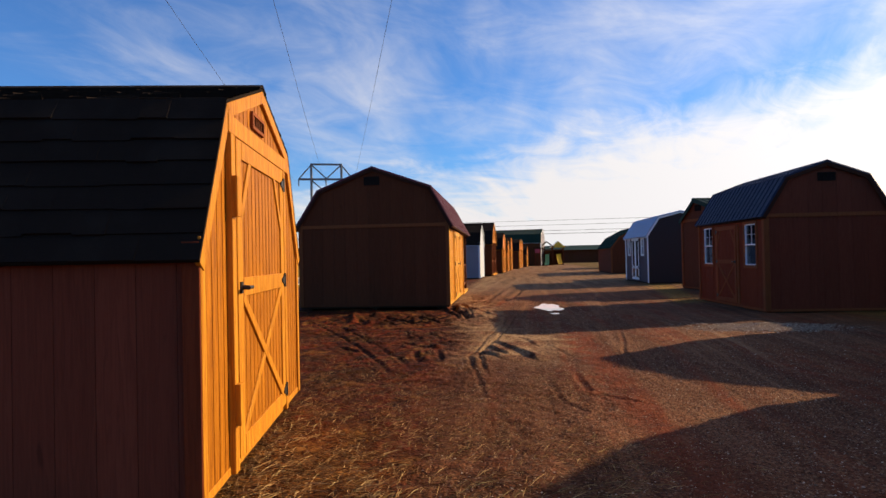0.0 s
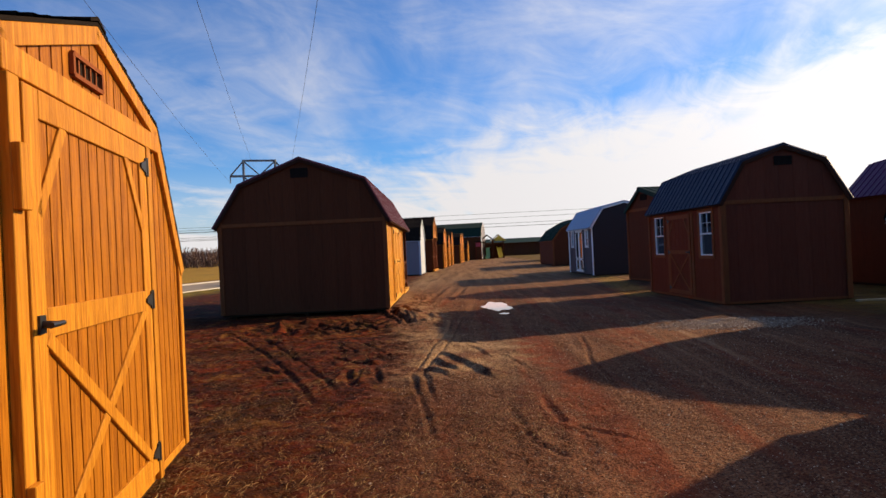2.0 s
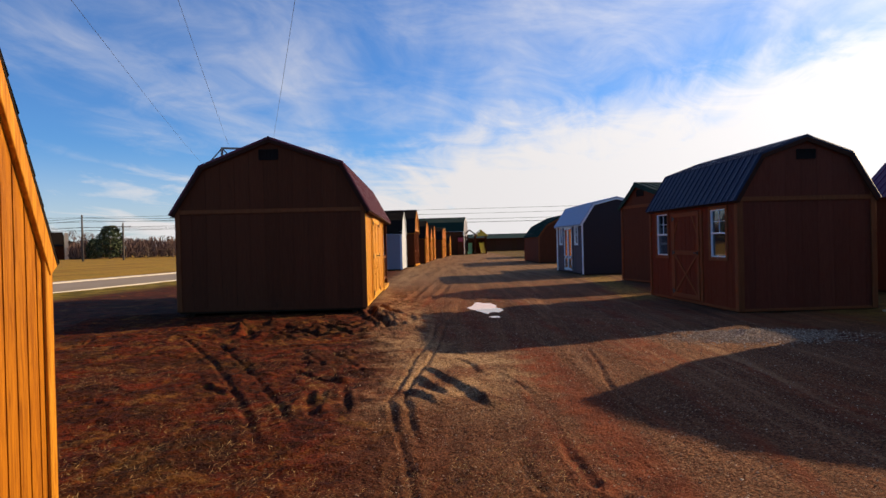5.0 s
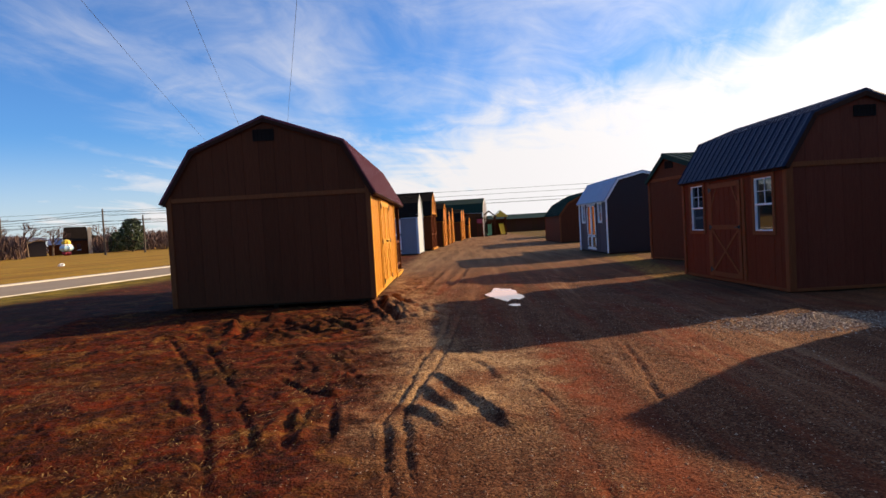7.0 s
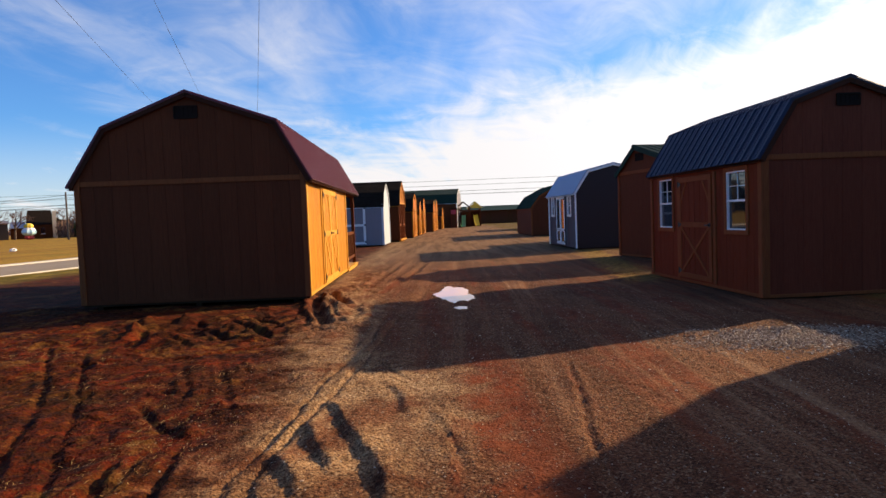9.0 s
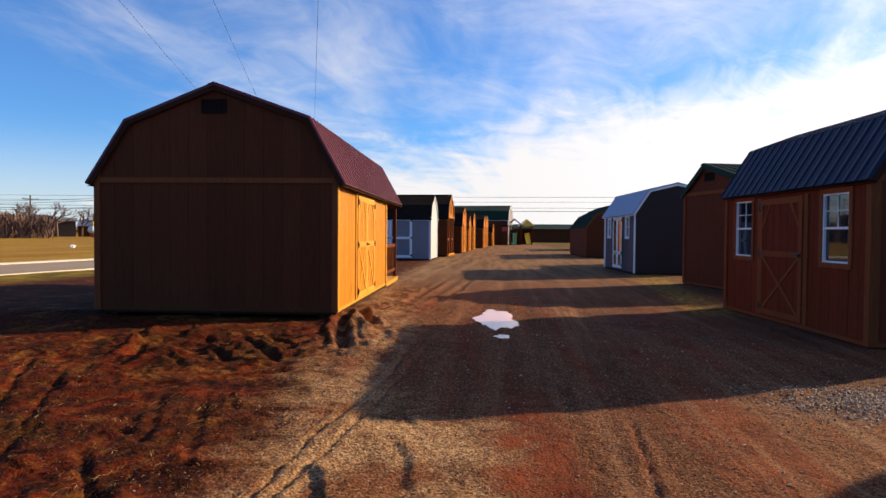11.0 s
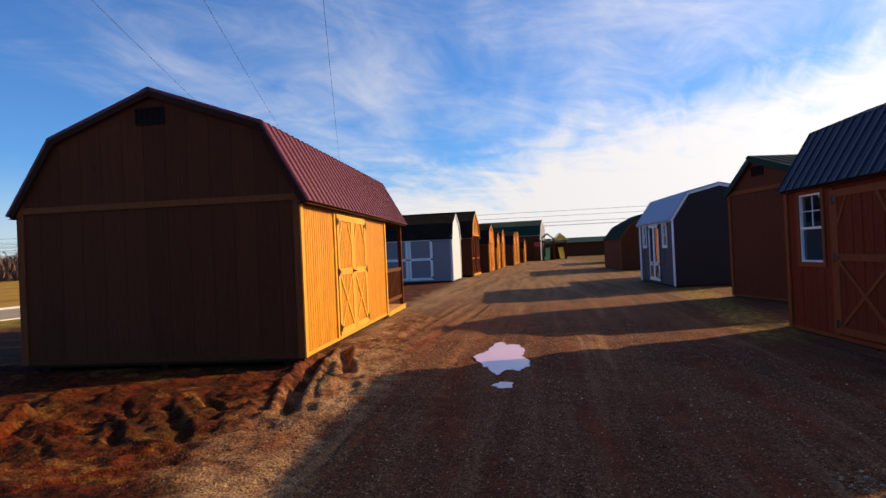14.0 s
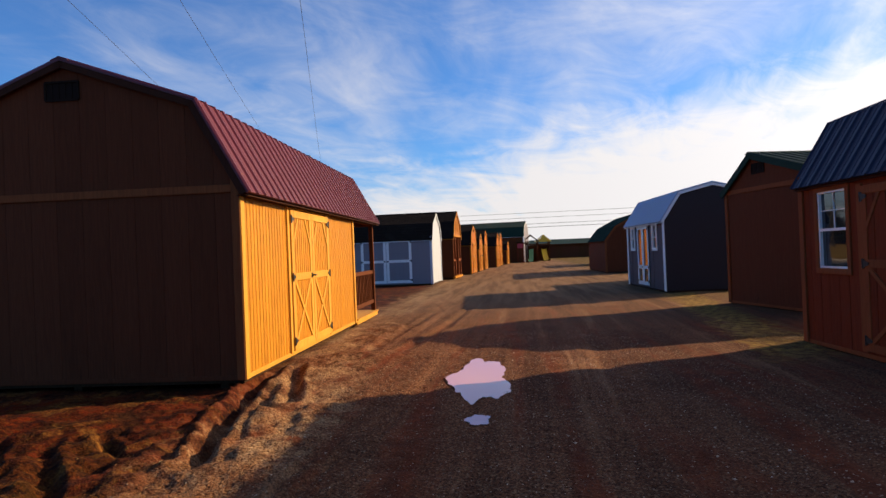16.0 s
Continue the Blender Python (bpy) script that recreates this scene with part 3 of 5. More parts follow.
def ground_height(x, y):
    """Heights of the ground at arrays x, y."""
    shift = 0.025 * lumps(x + 9, y + 3, 0.35) + 0.018 * lumps(x, y, 0.13)
    mud = np.exp(-(((x - 1.4) / 2.6) ** 2 + ((y - 11.5) / 4.2) ** 2))
    rough = mud * (0.020 * lumps(x, y, 0.42) + 0.012 * lumps(x + 5, y, 0.17)) + 0.006 * lumps(x, y + 7, 0.25) + 0.010 * lumps(x, y, 1.1)
    z = 0.012 * np.sin(1.7 * x + 0.6 * y) * np.sin(1.1 * y - 0.4 * x) + 0.008 * np.sin(4.3 * x + 1.3) * np.sin(3.7 * y + 0.4 * x)
    broken = np.zeros(x.shape)
    wob = 1 + 0.28 * lumps(x + 3, y - 5, 0.6) + 0.15 * lumps(x + 1, y + 2, 0.22)
    for pts, half, depth in GROOVES:
        best, right, end = along_line(x, y, pts)
        u = np.abs(right + 0.35 * shift) / (half * (0.95 + 0.3 * lumps(x - 4, y, 0.6)))
        z = z - 0.58 * depth * wob * end * np.exp(-u * u * u) + 0.22 * depth * end * np.exp(-((u - 1.9) / 0.6) ** 2)
        broken = np.maximum(broken, end * np.exp(-u * u / 6))
    for pts, width, height in RIDGES:
        best, right, end = along_line(x, y, pts)
        d = right + 0.8 * shift
        face = np.clip((d + 0.05) / 0.05, 0, 1)
        z = z + 0.56 * height * wob * end * np.where(d < 0, face * face * (3 - 2 * face), np.exp(-(d / width) ** 2)) * (best < 5 * width)
        broken = np.maximum(broken, end * np.exp(-(best / width) ** 2))
    clods = np.exp(-(((x - 1.8) / 2.1) ** 2 + ((y - 13.6) / 1.5) ** 2))
    corner = np.exp(-(((x - 3.5) / 0.7) ** 2 + ((y - 15.2) / 1.8) ** 2))
    z = z + corner * (0.028 * lumps(x + 7, y, 0.30) + 0.020 * lumps(x, y + 9, 0.14) + 0.015 * lumps(x, y, 0.07))
    z = z + rough + broken * (0.006 * lumps(x, y, 0.10) + 0.004 * lumps(x + 2, y + 2, 0.055)) * (y < 18)
    z = z + clods * (0.075 * np.maximum(lumps(x + 4, y, 0.34), -0.35) + 0.042 * lumps(x, y + 4, 0.15) + 0.016 * lumps(x, y, 0.07))
    edge = np.exp(-((x - 4.35 - 0.30 * (y - 17.5)) / 0.55) ** 2) * np.clip((y - 15.8) / 1.2, 0, 1) * np.clip((24.0 - y) / 3, 0, 1)
    z = z + edge * (0.045 * lumps(x + 2, y + 6, 0.40) + 0.030 * lumps(x + 8, y, 0.18) + 0.012 * lumps(x, y + 3, 0.08))
    pile = np.exp(-((x - 7.7) / 0.9) ** 2 - ((y - 9.95 + 0.45 * (x - 7.7)) / 0.35) ** 2)
    z = z + pile * (0.03 + 0.03 * lumps(x, y, 0.2))
    for px, py, rx, ry in PUDDLES:
        q = in_puddle(x, y, px, py, rx * 1.5, ry * 1.5)
        z = np.where(q < 4, z * (1 - np.exp(-q * q)) - 0.022 * np.exp(-q * q), z)
    return z


def axis(lo, hi, fine, far):
    mid = list(np.arange(lo, hi, fine))
    step, up, down = fine, [], []
    v = hi
    while v < far:
        up.append(v)
        step *= 1.16
        v += step
    step, v = fine * 1.16, lo - fine
    while v > -far:
        down.append(v)
        step *= 1.16
        v -= step
    return np.array(down[::-1] + mid + up)


def build_ground_sheet():
    xs, ys = axis(-2.2, 7.4, 0.028, 1500), axis(2.7, 21.6, 0.030, 1800)
    gx, gy = np.meshgrid(xs, ys)
    z = ground_height(gx, gy)
    k = np.random.RandomState(3)
    near = (np.abs(gx - 2.3) < 4.6) & (np.abs(gy - 10) < 7.6)
    turf = np.clip(0.6 - lane_side(gx, gy) + 0.6 * lumps(gx, gy, 0.8) + np.clip(7.0 - gy, 0, 1.2), 0, 1)
    z = z + near * k.normal(0, 1, z.shape) * (0.0034 + 0.0020 * turf * (1 + 0.6 * lumps(gx + 1, gy, 0.5)))
    z = z + near * turf * (0.007 * lumps(gx, gy + 1, 0.12) + 0.006 * lumps(gx + 2, gy, 0.075))
    verts = np.stack([gx.ravel(), gy.ravel(), z.ravel()], 1)
    nx, ny = len(xs), len(ys)
    i = (np.arange(ny - 1)[:, None] * nx + np.arange(nx - 1)[None, :]).ravel()
    faces = np.stack([i, i + 1, i + nx + 1, i + nx], 1)
    me = bpy.data.meshes.new("ground")
    me.from_pydata(verts.tolist(), [], faces.tolist())
    me.polygons.foreach_set("use_smooth", [True] * len(me.polygons))
    me.materials.append(ground_mat)
    return tagged(new("ground", me), "rutted red clay, gravel and straw ground", "ground", kind="structure")


ground = build_ground_sheet()


def puddle(px, py, rx, ry, seed):
    rnd = random.Random(seed)
    ph = [rnd.uniform(0, 6.28) for _ in range(5)]
    bm = bmesh.new()
    ring = []
    for i in range(128):
        a = 2 * math.pi * i / 128
        r = 1 + 0.07 * math.sin(3 * a + ph[0]) + 0.12 * math.sin(5 * a + ph[1]) + 0.05 * math.sin(9 * a + ph[2]) + 0.03 * math.sin(17 * a + ph[3]) + 0.02 * math.sin(27 * a + ph[4])
        u, v = rx * r * math.cos(a), ry * r * math.sin(a)
        ring.append(bm.verts.new((px + u * PUDDLE_TURN[1] + v * PUDDLE_TURN[0], py - u * PUDDLE_TURN[0] + v * PUDDLE_TURN[1], -0.010)))
    bm.faces.new(ring)
    return tagged(part("puddle", bm, water), "shallow muddy puddle that mirrors the sky", "puddle", "puddles in the lane")


for k, p in enumerate(PUDDLES):
    puddle(*p, 5 + k)


# ---------------------------------------------------------------- road behind the row
def strip(name, along, near, far, z0, z1, material, label, category):
    """A slab beside the line through (-5.73, 27.46) with that heading."""
    u, v = heading(26.5)
    bm = bmesh.new()
    box(bm, -far, -near, -along, along, z0, z1)
    return tagged(part(name, bm, material, m=pose(-5.73, 27.46, 0, 0, 0, -26.5)), label, category, kind="structure")


strip("road", 220, 0.0, 4.7, -0.2, 0.035, tarmac, "worn grey tarmac country road", "road")
strip("kerb", 220, -0.10, -0.02, -0.2, 0.04, concrete, "thin pale edge line beside the near road", "kerb")
strip("kerb", 220, 4.72, 5.25, -0.2, 0.09, concrete, "pale concrete edge along the far side of the road", "kerb")


# ---------------------------------------------------------------- sheds
class Shed:
    """A portable shed on skids. Local x across, y along the ridge (front end at -y), ground at z 0."""

    def __init__(self, name, m, w, length, profile, base, label, category="shed", group="", wall_y=None):
        self.w, self.l, self.base = w, length, base
        self.prof = profile                      # (x, z) from the left wall's top over the roof to the right wall's top
        self.y0, self.y1 = -length / 2, length / 2
        self.wy1 = self.y1 if wall_y is None else wall_y
        self.root = thing(name, m, label, category, group)

    def top(self, x):
        for (ax, az), (bx, bz) in zip(self.prof[:-1], self.prof[1:]):
            if ax <= x <= bx:
                return az + (bz - az) * (x - ax) / (bx - ax)
        return self.prof[0][1] if x < 0 else self.prof[-1][1]

    def face(self, side):
        """Turn from wall coordinates (x along as seen from outside, -y outward, z up)."""
        return {"front": Matrix.Translation((0, self.y0, 0)),
                "back": pose(0, self.wy1, 0, 0, 0, 180),
                "right": pose(self.w / 2, 0, 0, 0, 0, 90),
                "left": pose(-self.w / 2, 0, 0, 0, 0, -90)}[side]

    def span(self, side):
        if side in ("front", "back"):
            return -self.w / 2, self.w / 2
        return (self.y0, self.wy1) if side == "right" else (-self.wy1, -self.y0)

    def height(self, side, x):
        if side == "front":
            return self.top(x)
        if side == "back":
            return self.top(-x)
        return self.prof[-1][1] if side == "right" else self.prof[0][1]

    def wall(self, side, material, board=0.2, gap=0.009, holes=(), single=False, label=""):
        """A wall of grooved vertical boards, with a backing sheet; holes: (x0, x1, z0, z1)."""
        m = self.face(side)
        a, b = self.span(side)
        lower = self.base
        cuts = sorted({round(v, 4) for h in holes for v in h[:2]})
        xs, x = [a], a
        while x < b - 1e-6:
            x = min(x + board, b)
            xs.append(x)
        joints = set(round(v, 4) for v in xs)
        xs = sorted(joints | set(cuts))
        body = bmesh.new()
        kept = {}
        parent = None
        pieces = []
        for x0, x1 in zip(xs[:-1], xs[1:]):
            if x1 - x0 < 0.012:
                continue
            mid = (x0 + x1) / 2
            spans, z = [], lower
            for h in sorted((h for h in holes if h[0] - 1e-4 <= mid <= h[1] + 1e-4), key=lambda h: h[2]):
                spans.append((z, h[2]))
                z = h[3]
            spans.append((z, None))
            e0 = x0 + (gap / 2 if round(x0, 4) in joints else 0)
            e1 = x1 - (gap / 2 if round(x1, 4) in joints else 0)
            for z0, z1 in spans:
                if z1 is None:
                    brk = [e0, e1]
                    if side in ("front", "back"):
                        s = 1 if side == "front" else -1
                        brk += [s * px for px, _ in self.prof if e0 < s * px < e1]
                    brk.sort()
                    outline = [(e0, z0), (e1, z0)] + [(q, self.height(side, q) - 0.012) for q in brk[::-1]]
                else:
                    outline = [(e0, z0), (e1, z0), (e1, z1), (e0, z1)]
                pieces.append(outline)
        # backing sheet behind the grooves, in one piece where there is no hole
        cols = [a] + [c for c in cuts if a < c < b] + [b]
        for x0, x1 in zip(cols[:-1], cols[1:]):
            mid = (x0 + x1) / 2
            z = lower
            for h in sorted((h for h in holes if h[0] - 1e-4 <= mid <= h[1] + 1e-4), key=lambda h: h[2]):
                box(body, x0, x1, 0.006, 0.05, z, h[2])
                z = h[3]
            brk = [x0, x1]
            if side in ("front", "back"):
                s = 1 if side == "front" else -1
                brk += [s * px for px, _ in self.prof if x0 < s * px < x1]
            brk.sort()
            prism(body, [(x0, z), (x1, z)] + [(q, self.height(side, q) - 0.02) for q in brk[::-1]], 0.006 if single else -0.008, 0.05)
        bmesh.ops.remove_doubles(body, verts=list(body.verts), dist=1e-4)
        if single:
            holder = part("wall", body, material, self.root, label, m=m)
            for outline in pieces:
                key = tuple((round(px - outline[0][0], 3), round(pz, 3)) for px, pz in outline)
                if key not in kept:
                    bm = bmesh.new()
                    prism(bm, [(px, pz) for px, pz in key], -0.008, 0.006)
                    kept[key] = mesh_of("board", bm, material)
                o = new("board", kept[key])
                o.parent, o.matrix_basis = holder, Matrix.Translation((outline[0][0], 0, 0))
        else:
            part("wall", body, material, self.root, label, m=m)

    def boards(self, side, name, material, beams, y0=-0.03, y1=-0.006, parent=None, bevel=0.003, label=""):
        """Trim boards on a wall, one object each: (p, q, width)."""
        made = []
        for p, q, wd in beams:
            bm = bmesh.new()
            beam(bm, p, q, wd, y0, y1)
            o = part(name, bm, material, self.root if parent is None else parent, label, bevel)
            if parent is None:
                o.matrix_basis = self.face(side)
            made.append(o)
        return made

    def corners(self, material, width=0.09, sides=("front", "back", "left", "right"), proud=0.034):
        for side in sides:
            a, b = self.span(side)
            for x in (a + width / 2 - 0.022, b - width / 2 + 0.022):
                self.boards(side, "corner_trim", material, [((x, self.base - 0.02), (x, self.height(side, min(max(x, a), b)) - 0.03), width)], -proud, -0.009)

    def belt(self, side, material, z, width=0.09):
        a, b = self.span(side)
        self.boards(side, "belt_trim", material, [((a + 0.07, z), (b - 0.07, z), width)], -0.030, -0.009)

    def sill(self, material, sides=("front", "back", "left", "right")):
        for side in sides:
            a, b = self.span(side)
            self.boards(side, "bottom_trim", material, [((a, self.base + 0.0), (b, self.base + 0.0), 0.05)], -0.016, -0.007)

    def under(self):
        """Skids and a floor."""
        bm = bmesh.new()
        box(bm, -self.w / 2 + 0.01, self.w / 2 - 0.01, self.y0 + 0.01, self.y1 - 0.01, self.base - 0.06, self.base + 0.03)
        part("floor_frame", bm, skid_wood, self.root)
        bm = bmesh.new()
        box(bm, -0.05, 0.05, self.y0 + 0.06, self.y1 - 0.06, -0.08, self.base - 0.06)
        first = part("skid", bm, skid_wood, self.root, m=Matrix.Translation((-self.w / 2 + 0.25, 0, 0)))
        for x in (0, self.w / 2 - 0.25):
            again(first, Matrix.Translation((x, 0, 0)))

    def roof(self, style, material, trim, side_over=0.13, end_over=0.10, rib=0.23, trim_width=0.10, eave=None):
        """Roof panels over the profile, with rake boards at both ends."""
        pr = list(self.prof)
        # carry both lower slopes past the walls
        (ax, az), (bx, bz) = pr[0], pr[1]
        f = side_over / (bx - ax)
        pr[0] = (ax - side_over, az - f * (bz - az))
        (ax, az), (bx, bz) = pr[-1], pr[-2]
        f = side_over / (ax - bx)
        pr[-1] = (ax + side_over, az - f * (bz - az))
        y0, y1 = self.y0 - end_over, self.y1 + end_over
        rnd = random.Random(len(self.root.name) + int(self.l * 10))
        for (ax, az), (bx, bz) in zip(pr[:-1], pr[1:]):
            d = Vector((bx - ax, bz - az))
            run = d.length
            d.normalize()
            nrm = Vector((-d.y, d.x))
            bm = bmesh.new()

            def at(s, y, h):
                return (ax + d.x * s + nrm.x * h, y, az + d.y * s + nrm.y * h)

            if style == "metal":
                # ribbed sheet, ribs down the slope
                ys, hs, y = [], [], y0
                while y < y1 - 0.02:
                    for off, h in ((0.0, 0.012), (0.016, 0.034), (0.042, 0.034), (0.058, 0.012), (rib * 0.56, 0.012), (rib * 0.60, 0.017), (rib * 0.66, 0.012)):
                        if y + off < y1:
                            ys.append(y + off)
                            hs.append(h)
                    y += rib
                ys.append(y1)
                hs.append(0.012)
                rows = [[bm.verts.new(at(s, yy, hh)) for yy, hh in zip(ys, hs)] for s in (-0.01, run + 0.01)]
                low = [[bm.verts.new(at(s, yy, -0.012)) for yy in (y0, y1)] for s in (-0.01, run + 0.01)]
                for i in range(len(ys) - 1):
                    bm.faces.new((rows[0][i], rows[0][i + 1], rows[1][i + 1], rows[1][i]))
                bm.faces.new((low[0][0], low[1][0], low[1][1], low[0][1]))
                bm.faces.new(rows[0] + low[0][::-1])
                bm.faces.new(rows[1][::-1] + low[1])
                bm.faces.new((rows[0][0], rows[1][0], low[1][0], low[0][0]))
                bm.faces.new((rows[0][-1], low[0][1], low[1][1], rows[1][-1]))
            else:
                # deck, and overlapping courses laid on it
                ks = [bm.verts.new(at(t, yy, h)) for t in (0, run) for yy in (y0, y1) for h in (-0.012, 0.006)]
                for f4 in ((0, 2, 3, 1), (4, 5, 7, 6), (0, 1, 5, 4), (2, 6, 7, 3), (0, 4, 6, 2), (1, 3, 7, 5)):
                    bm.faces.new([ks[i] for i in f4])
                courses = max(3, round(run / 0.145))
                for c in range(courses):
                    s0, s1 = run * c / courses, run * (c + 1.10) / courses
                    if ax >= 0:
                        s0, s1 = run - s0, run - s1
                    cb = bmesh.new()
                    rows = [[], [], []]
                    y = y0
                    while y < y1 - 0.01:
                        e = min(y + rnd.choice((0.16, 0.24, 0.31)), y1)
                        h, cut = 0.017 + rnd.choice((0, 0.003, 0.007)), rnd.choice((0, 0.006, 0.012)) * (1 if s1 > s0 else -1)
                        for yy in (y, e - 0.004):
                            rows[0].append(cb.verts.new(at(s0 + cut, yy, 0.004)))
                            rows[1].append(cb.verts.new(at(s0 + cut, yy, h)))
                            rows[2].append(cb.verts.new(at(s1, yy, 0.0075)))
                        y = e
                    for q in range(len(rows[0]) - 1):
                        for ra, rb in ((rows[0], rows[1]), (rows[1], rows[2])):
                            cb.faces.new((ra[q], ra[q + 1], rb[q + 1], rb[q]))
                    part("shingle_course", cb, material, self.root)
            part("roof_panel", bm, material, self.root)
            for yy, s in ((y0, -1), (y1, 1)):
                bm = bmesh.new()
                h0 = -0.014
                prism(bm, [at(0, 0, h0)[::2], at(run, 0, h0)[::2], at(run, 0, h0 - trim_width)[::2], at(0, 0, h0 - trim_width)[::2]], yy if s < 0 else yy - 0.028, yy + 0.028 if s < 0 else yy)
                part("rake_board", bm, trim, self.root, bevel=0.003)
        # ridge cap
        k = max(range(len(pr)), key=lambda i: pr[i][1])
        px, pz = pr[k]
        bm = bmesh.new()
        prism(bm, [(px - 0.10, pz - 0.022), (px, pz + 0.014), (px + 0.10, pz - 0.022), (px + 0.10, pz - 0.006), (px, pz + 0.034), (px - 0.10, pz - 0.006)], y0 - 0.004, y1 + 0.004)
        part("ridge_cap", bm, material, self.root)
        if side_over < 0.078:
            return
        # eave boards
        for (ex, ez), s in ((pr[0], 1), (pr[-1], -1)):
            bm = bmesh.new()
            box(bm, ex + s * 0.055 - 0.012, ex + s * 0.055 + 0.012, y0 + 0.03, y1 - 0.03, ez - 0.045, ez - 0.016)
            part("eave_board", bm, eave or trim, self.root)
        # soffit strips close the gap between wall and eave
        for (ex, ez), (wx, wz) in ((pr[0], self.prof[0]), (pr[-1], self.prof[-1])):
            bm = bmesh.new()
            a, b = sorted((ex, wx))
            box(bm, a, b, y0 + 0.03, y1 - 0.03, ez - 0.045, ez - 0.035)
            part("soffit", bm, eave or trim, self.root)

    def vent(self, side, x, z, w, h, frame_mat):
        m = self.face(side)
        v = part("gable_vent", box(bmesh.new(), x - w / 2, x + w / 2, -0.012, -0.004, z - h / 2, z + h / 2), vent_dark, self.root, "dark louvred vent", m=m)
        for p, q in (((x - w / 2, z + h / 2), (x + w / 2, z + h / 2)), ((x - w / 2, z - h / 2), (x + w / 2, z - h / 2)), ((x - w / 2, z - h / 2), (x - w / 2, z + h / 2)), ((x + w / 2, z - h / 2), (x + w / 2, z + h / 2))):
            part("vent_frame", beam(bmesh.new(), p, q, 0.022, -0.03, -0.008), frame_mat, v)
        for i in range(1, 5):
            xx = x - w / 2 + w * i / 5
            part("slat", beam(bmesh.new(), (xx, z - h / 2), (xx, z + h / 2), 0.012, -0.022, -0.008), frame_mat, v)

    def hinge(self, parent, x, z, s=1):
        bm = bmesh.new()
        prism(bm, [(x - s * 0.03, z - 0.05), (x + s * 0.012, z - 0.05), (x + s * 0.012, z + 0.05), (x - s * 0.03, z + 0.05)] if s > 0 else [(x - 0.012, z - 0.05), (x + 0.03, z - 0.05), (x + 0.03, z + 0.05), (x - 0.012, z + 0.05)], -0.060, -0.051)
        prism(bm, [(x - s * 0.03, z - 0.035), (x - s * 0.11, z - 0.012), (x - s * 0.11, z + 0.012), (x - s * 0.03, z + 0.035)][::s], -0.060, -0.051)
        tube(bm, (x, -0.057, z - 0.055), (x, -0.057, z + 0.055), 0.010, 0.010)
        part("hinge", bm, black_iron, parent, "black strap hinge")

    def leaf(self, side, x0, x1, z0, z1, panel, trim, hinge_right=True, cross=True, board=0.14, rail=0.11, mid=0.54, single=False, glazed=False, handle=True, diag=True):
        """One door leaf with rails, stiles, braces, hinges and a handle."""
        m = self.face(side)
        w = x1 - x0
        if glazed:
            d = part("door", box(bmesh.new(), x0, x1, -0.026, -0.010, z0, z1), glass, self.root, m=m)
        elif single:
            d = part("door", box(bmesh.new(), x0, x1, -0.024, -0.010, z0, z1), panel, self.root, m=m)
            k = max(2, round(w / board))
            bw = w / k
            ob = part("board", box(bmesh.new(), 0.006, bw - 0.006, -0.038, -0.024, z0, z1), panel, d, m=Matrix.Translation((x0, 0, 0)))
            for i in range(1, k):
                again(ob, Matrix.Translation((x0 + i * bw, 0, 0)))
        else:
            bm = box(bmesh.new(), x0, x1, -0.024, -0.010, z0, z1)
            k = max(2, round(w / board))
            for i in range(k):
                box(bm, x0 + i * w / k + 0.004, x0 + (i + 1) * w / k - 0.004, -0.034, -0.024, z0, z1)
            d = part("door", bm, panel, self.root, m=m)
        zm = z0 + mid * (z1 - z0)

        def put(name, p, q, wd, dy=0.0):
            part(name, beam(bmesh.new(), p, q, wd, -0.050 - dy, -0.034), trim, d, bevel=0.003)

        h = rail / 2
        put("stile", (x0 + h, z0), (x0 + h, z1), rail)
        put("stile", (x1 - h, z0), (x1 - h, z1), rail)
        put("rail", (x0 + rail, z1 - h), (x1 - rail, z1 - h), rail, 0.002)
        put("rail", (x0 + rail, z0 + h), (x1 - rail, z0 + h), rail, 0.002)
        put("rail", (x0 + rail, zm), (x1 - rail, zm), rail, 0.002)
        if cross:
            thin = rail * 0.55
            put("brace", (x0 + rail, z0 + rail), (x1 - rail, zm - h), thin)
            put("brace", (x0 + rail, zm - h), (x1 - rail, z0 + rail), thin, 0.004)
        if diag:
            c = min(0.3 * w, 0.30)
            put("corner_brace", (x0 + rail * 0.8, z1 - rail - c * 1.25), (x0 + rail + c * 0.75, z1 - rail * 0.9), rail * 0.5)
            put("corner_brace", (x1 - rail * 0.8, z1 - rail - c * 1.25), (x1 - rail - c * 0.75, z1 - rail * 0.9), rail * 0.5)
        xh, s = (x1, 1) if hinge_right else (x0, -1)
        for z in (z0 + 0.12, zm, z1 - 0.12):
            self.hinge(d, xh, z, s)
        if handle:
            xk = x0 + h if hinge_right else x1 - h
            bm = bmesh.new()
            tube(bm, (xk, -0.050, zm), (xk, -0.105, zm), 0.017, 0.012, 10)
            tube(bm, (xk - 0.055, -0.108, zm), (xk + 0.055, -0.108, zm), 0.013, 0.010, 8)
            box(bm, xk - 0.025, xk + 0.025, -0.060, -0.050, zm - 0.035, zm + 0.035)
            part("handle", bm, black_iron, d, "black latch handle")
        return d

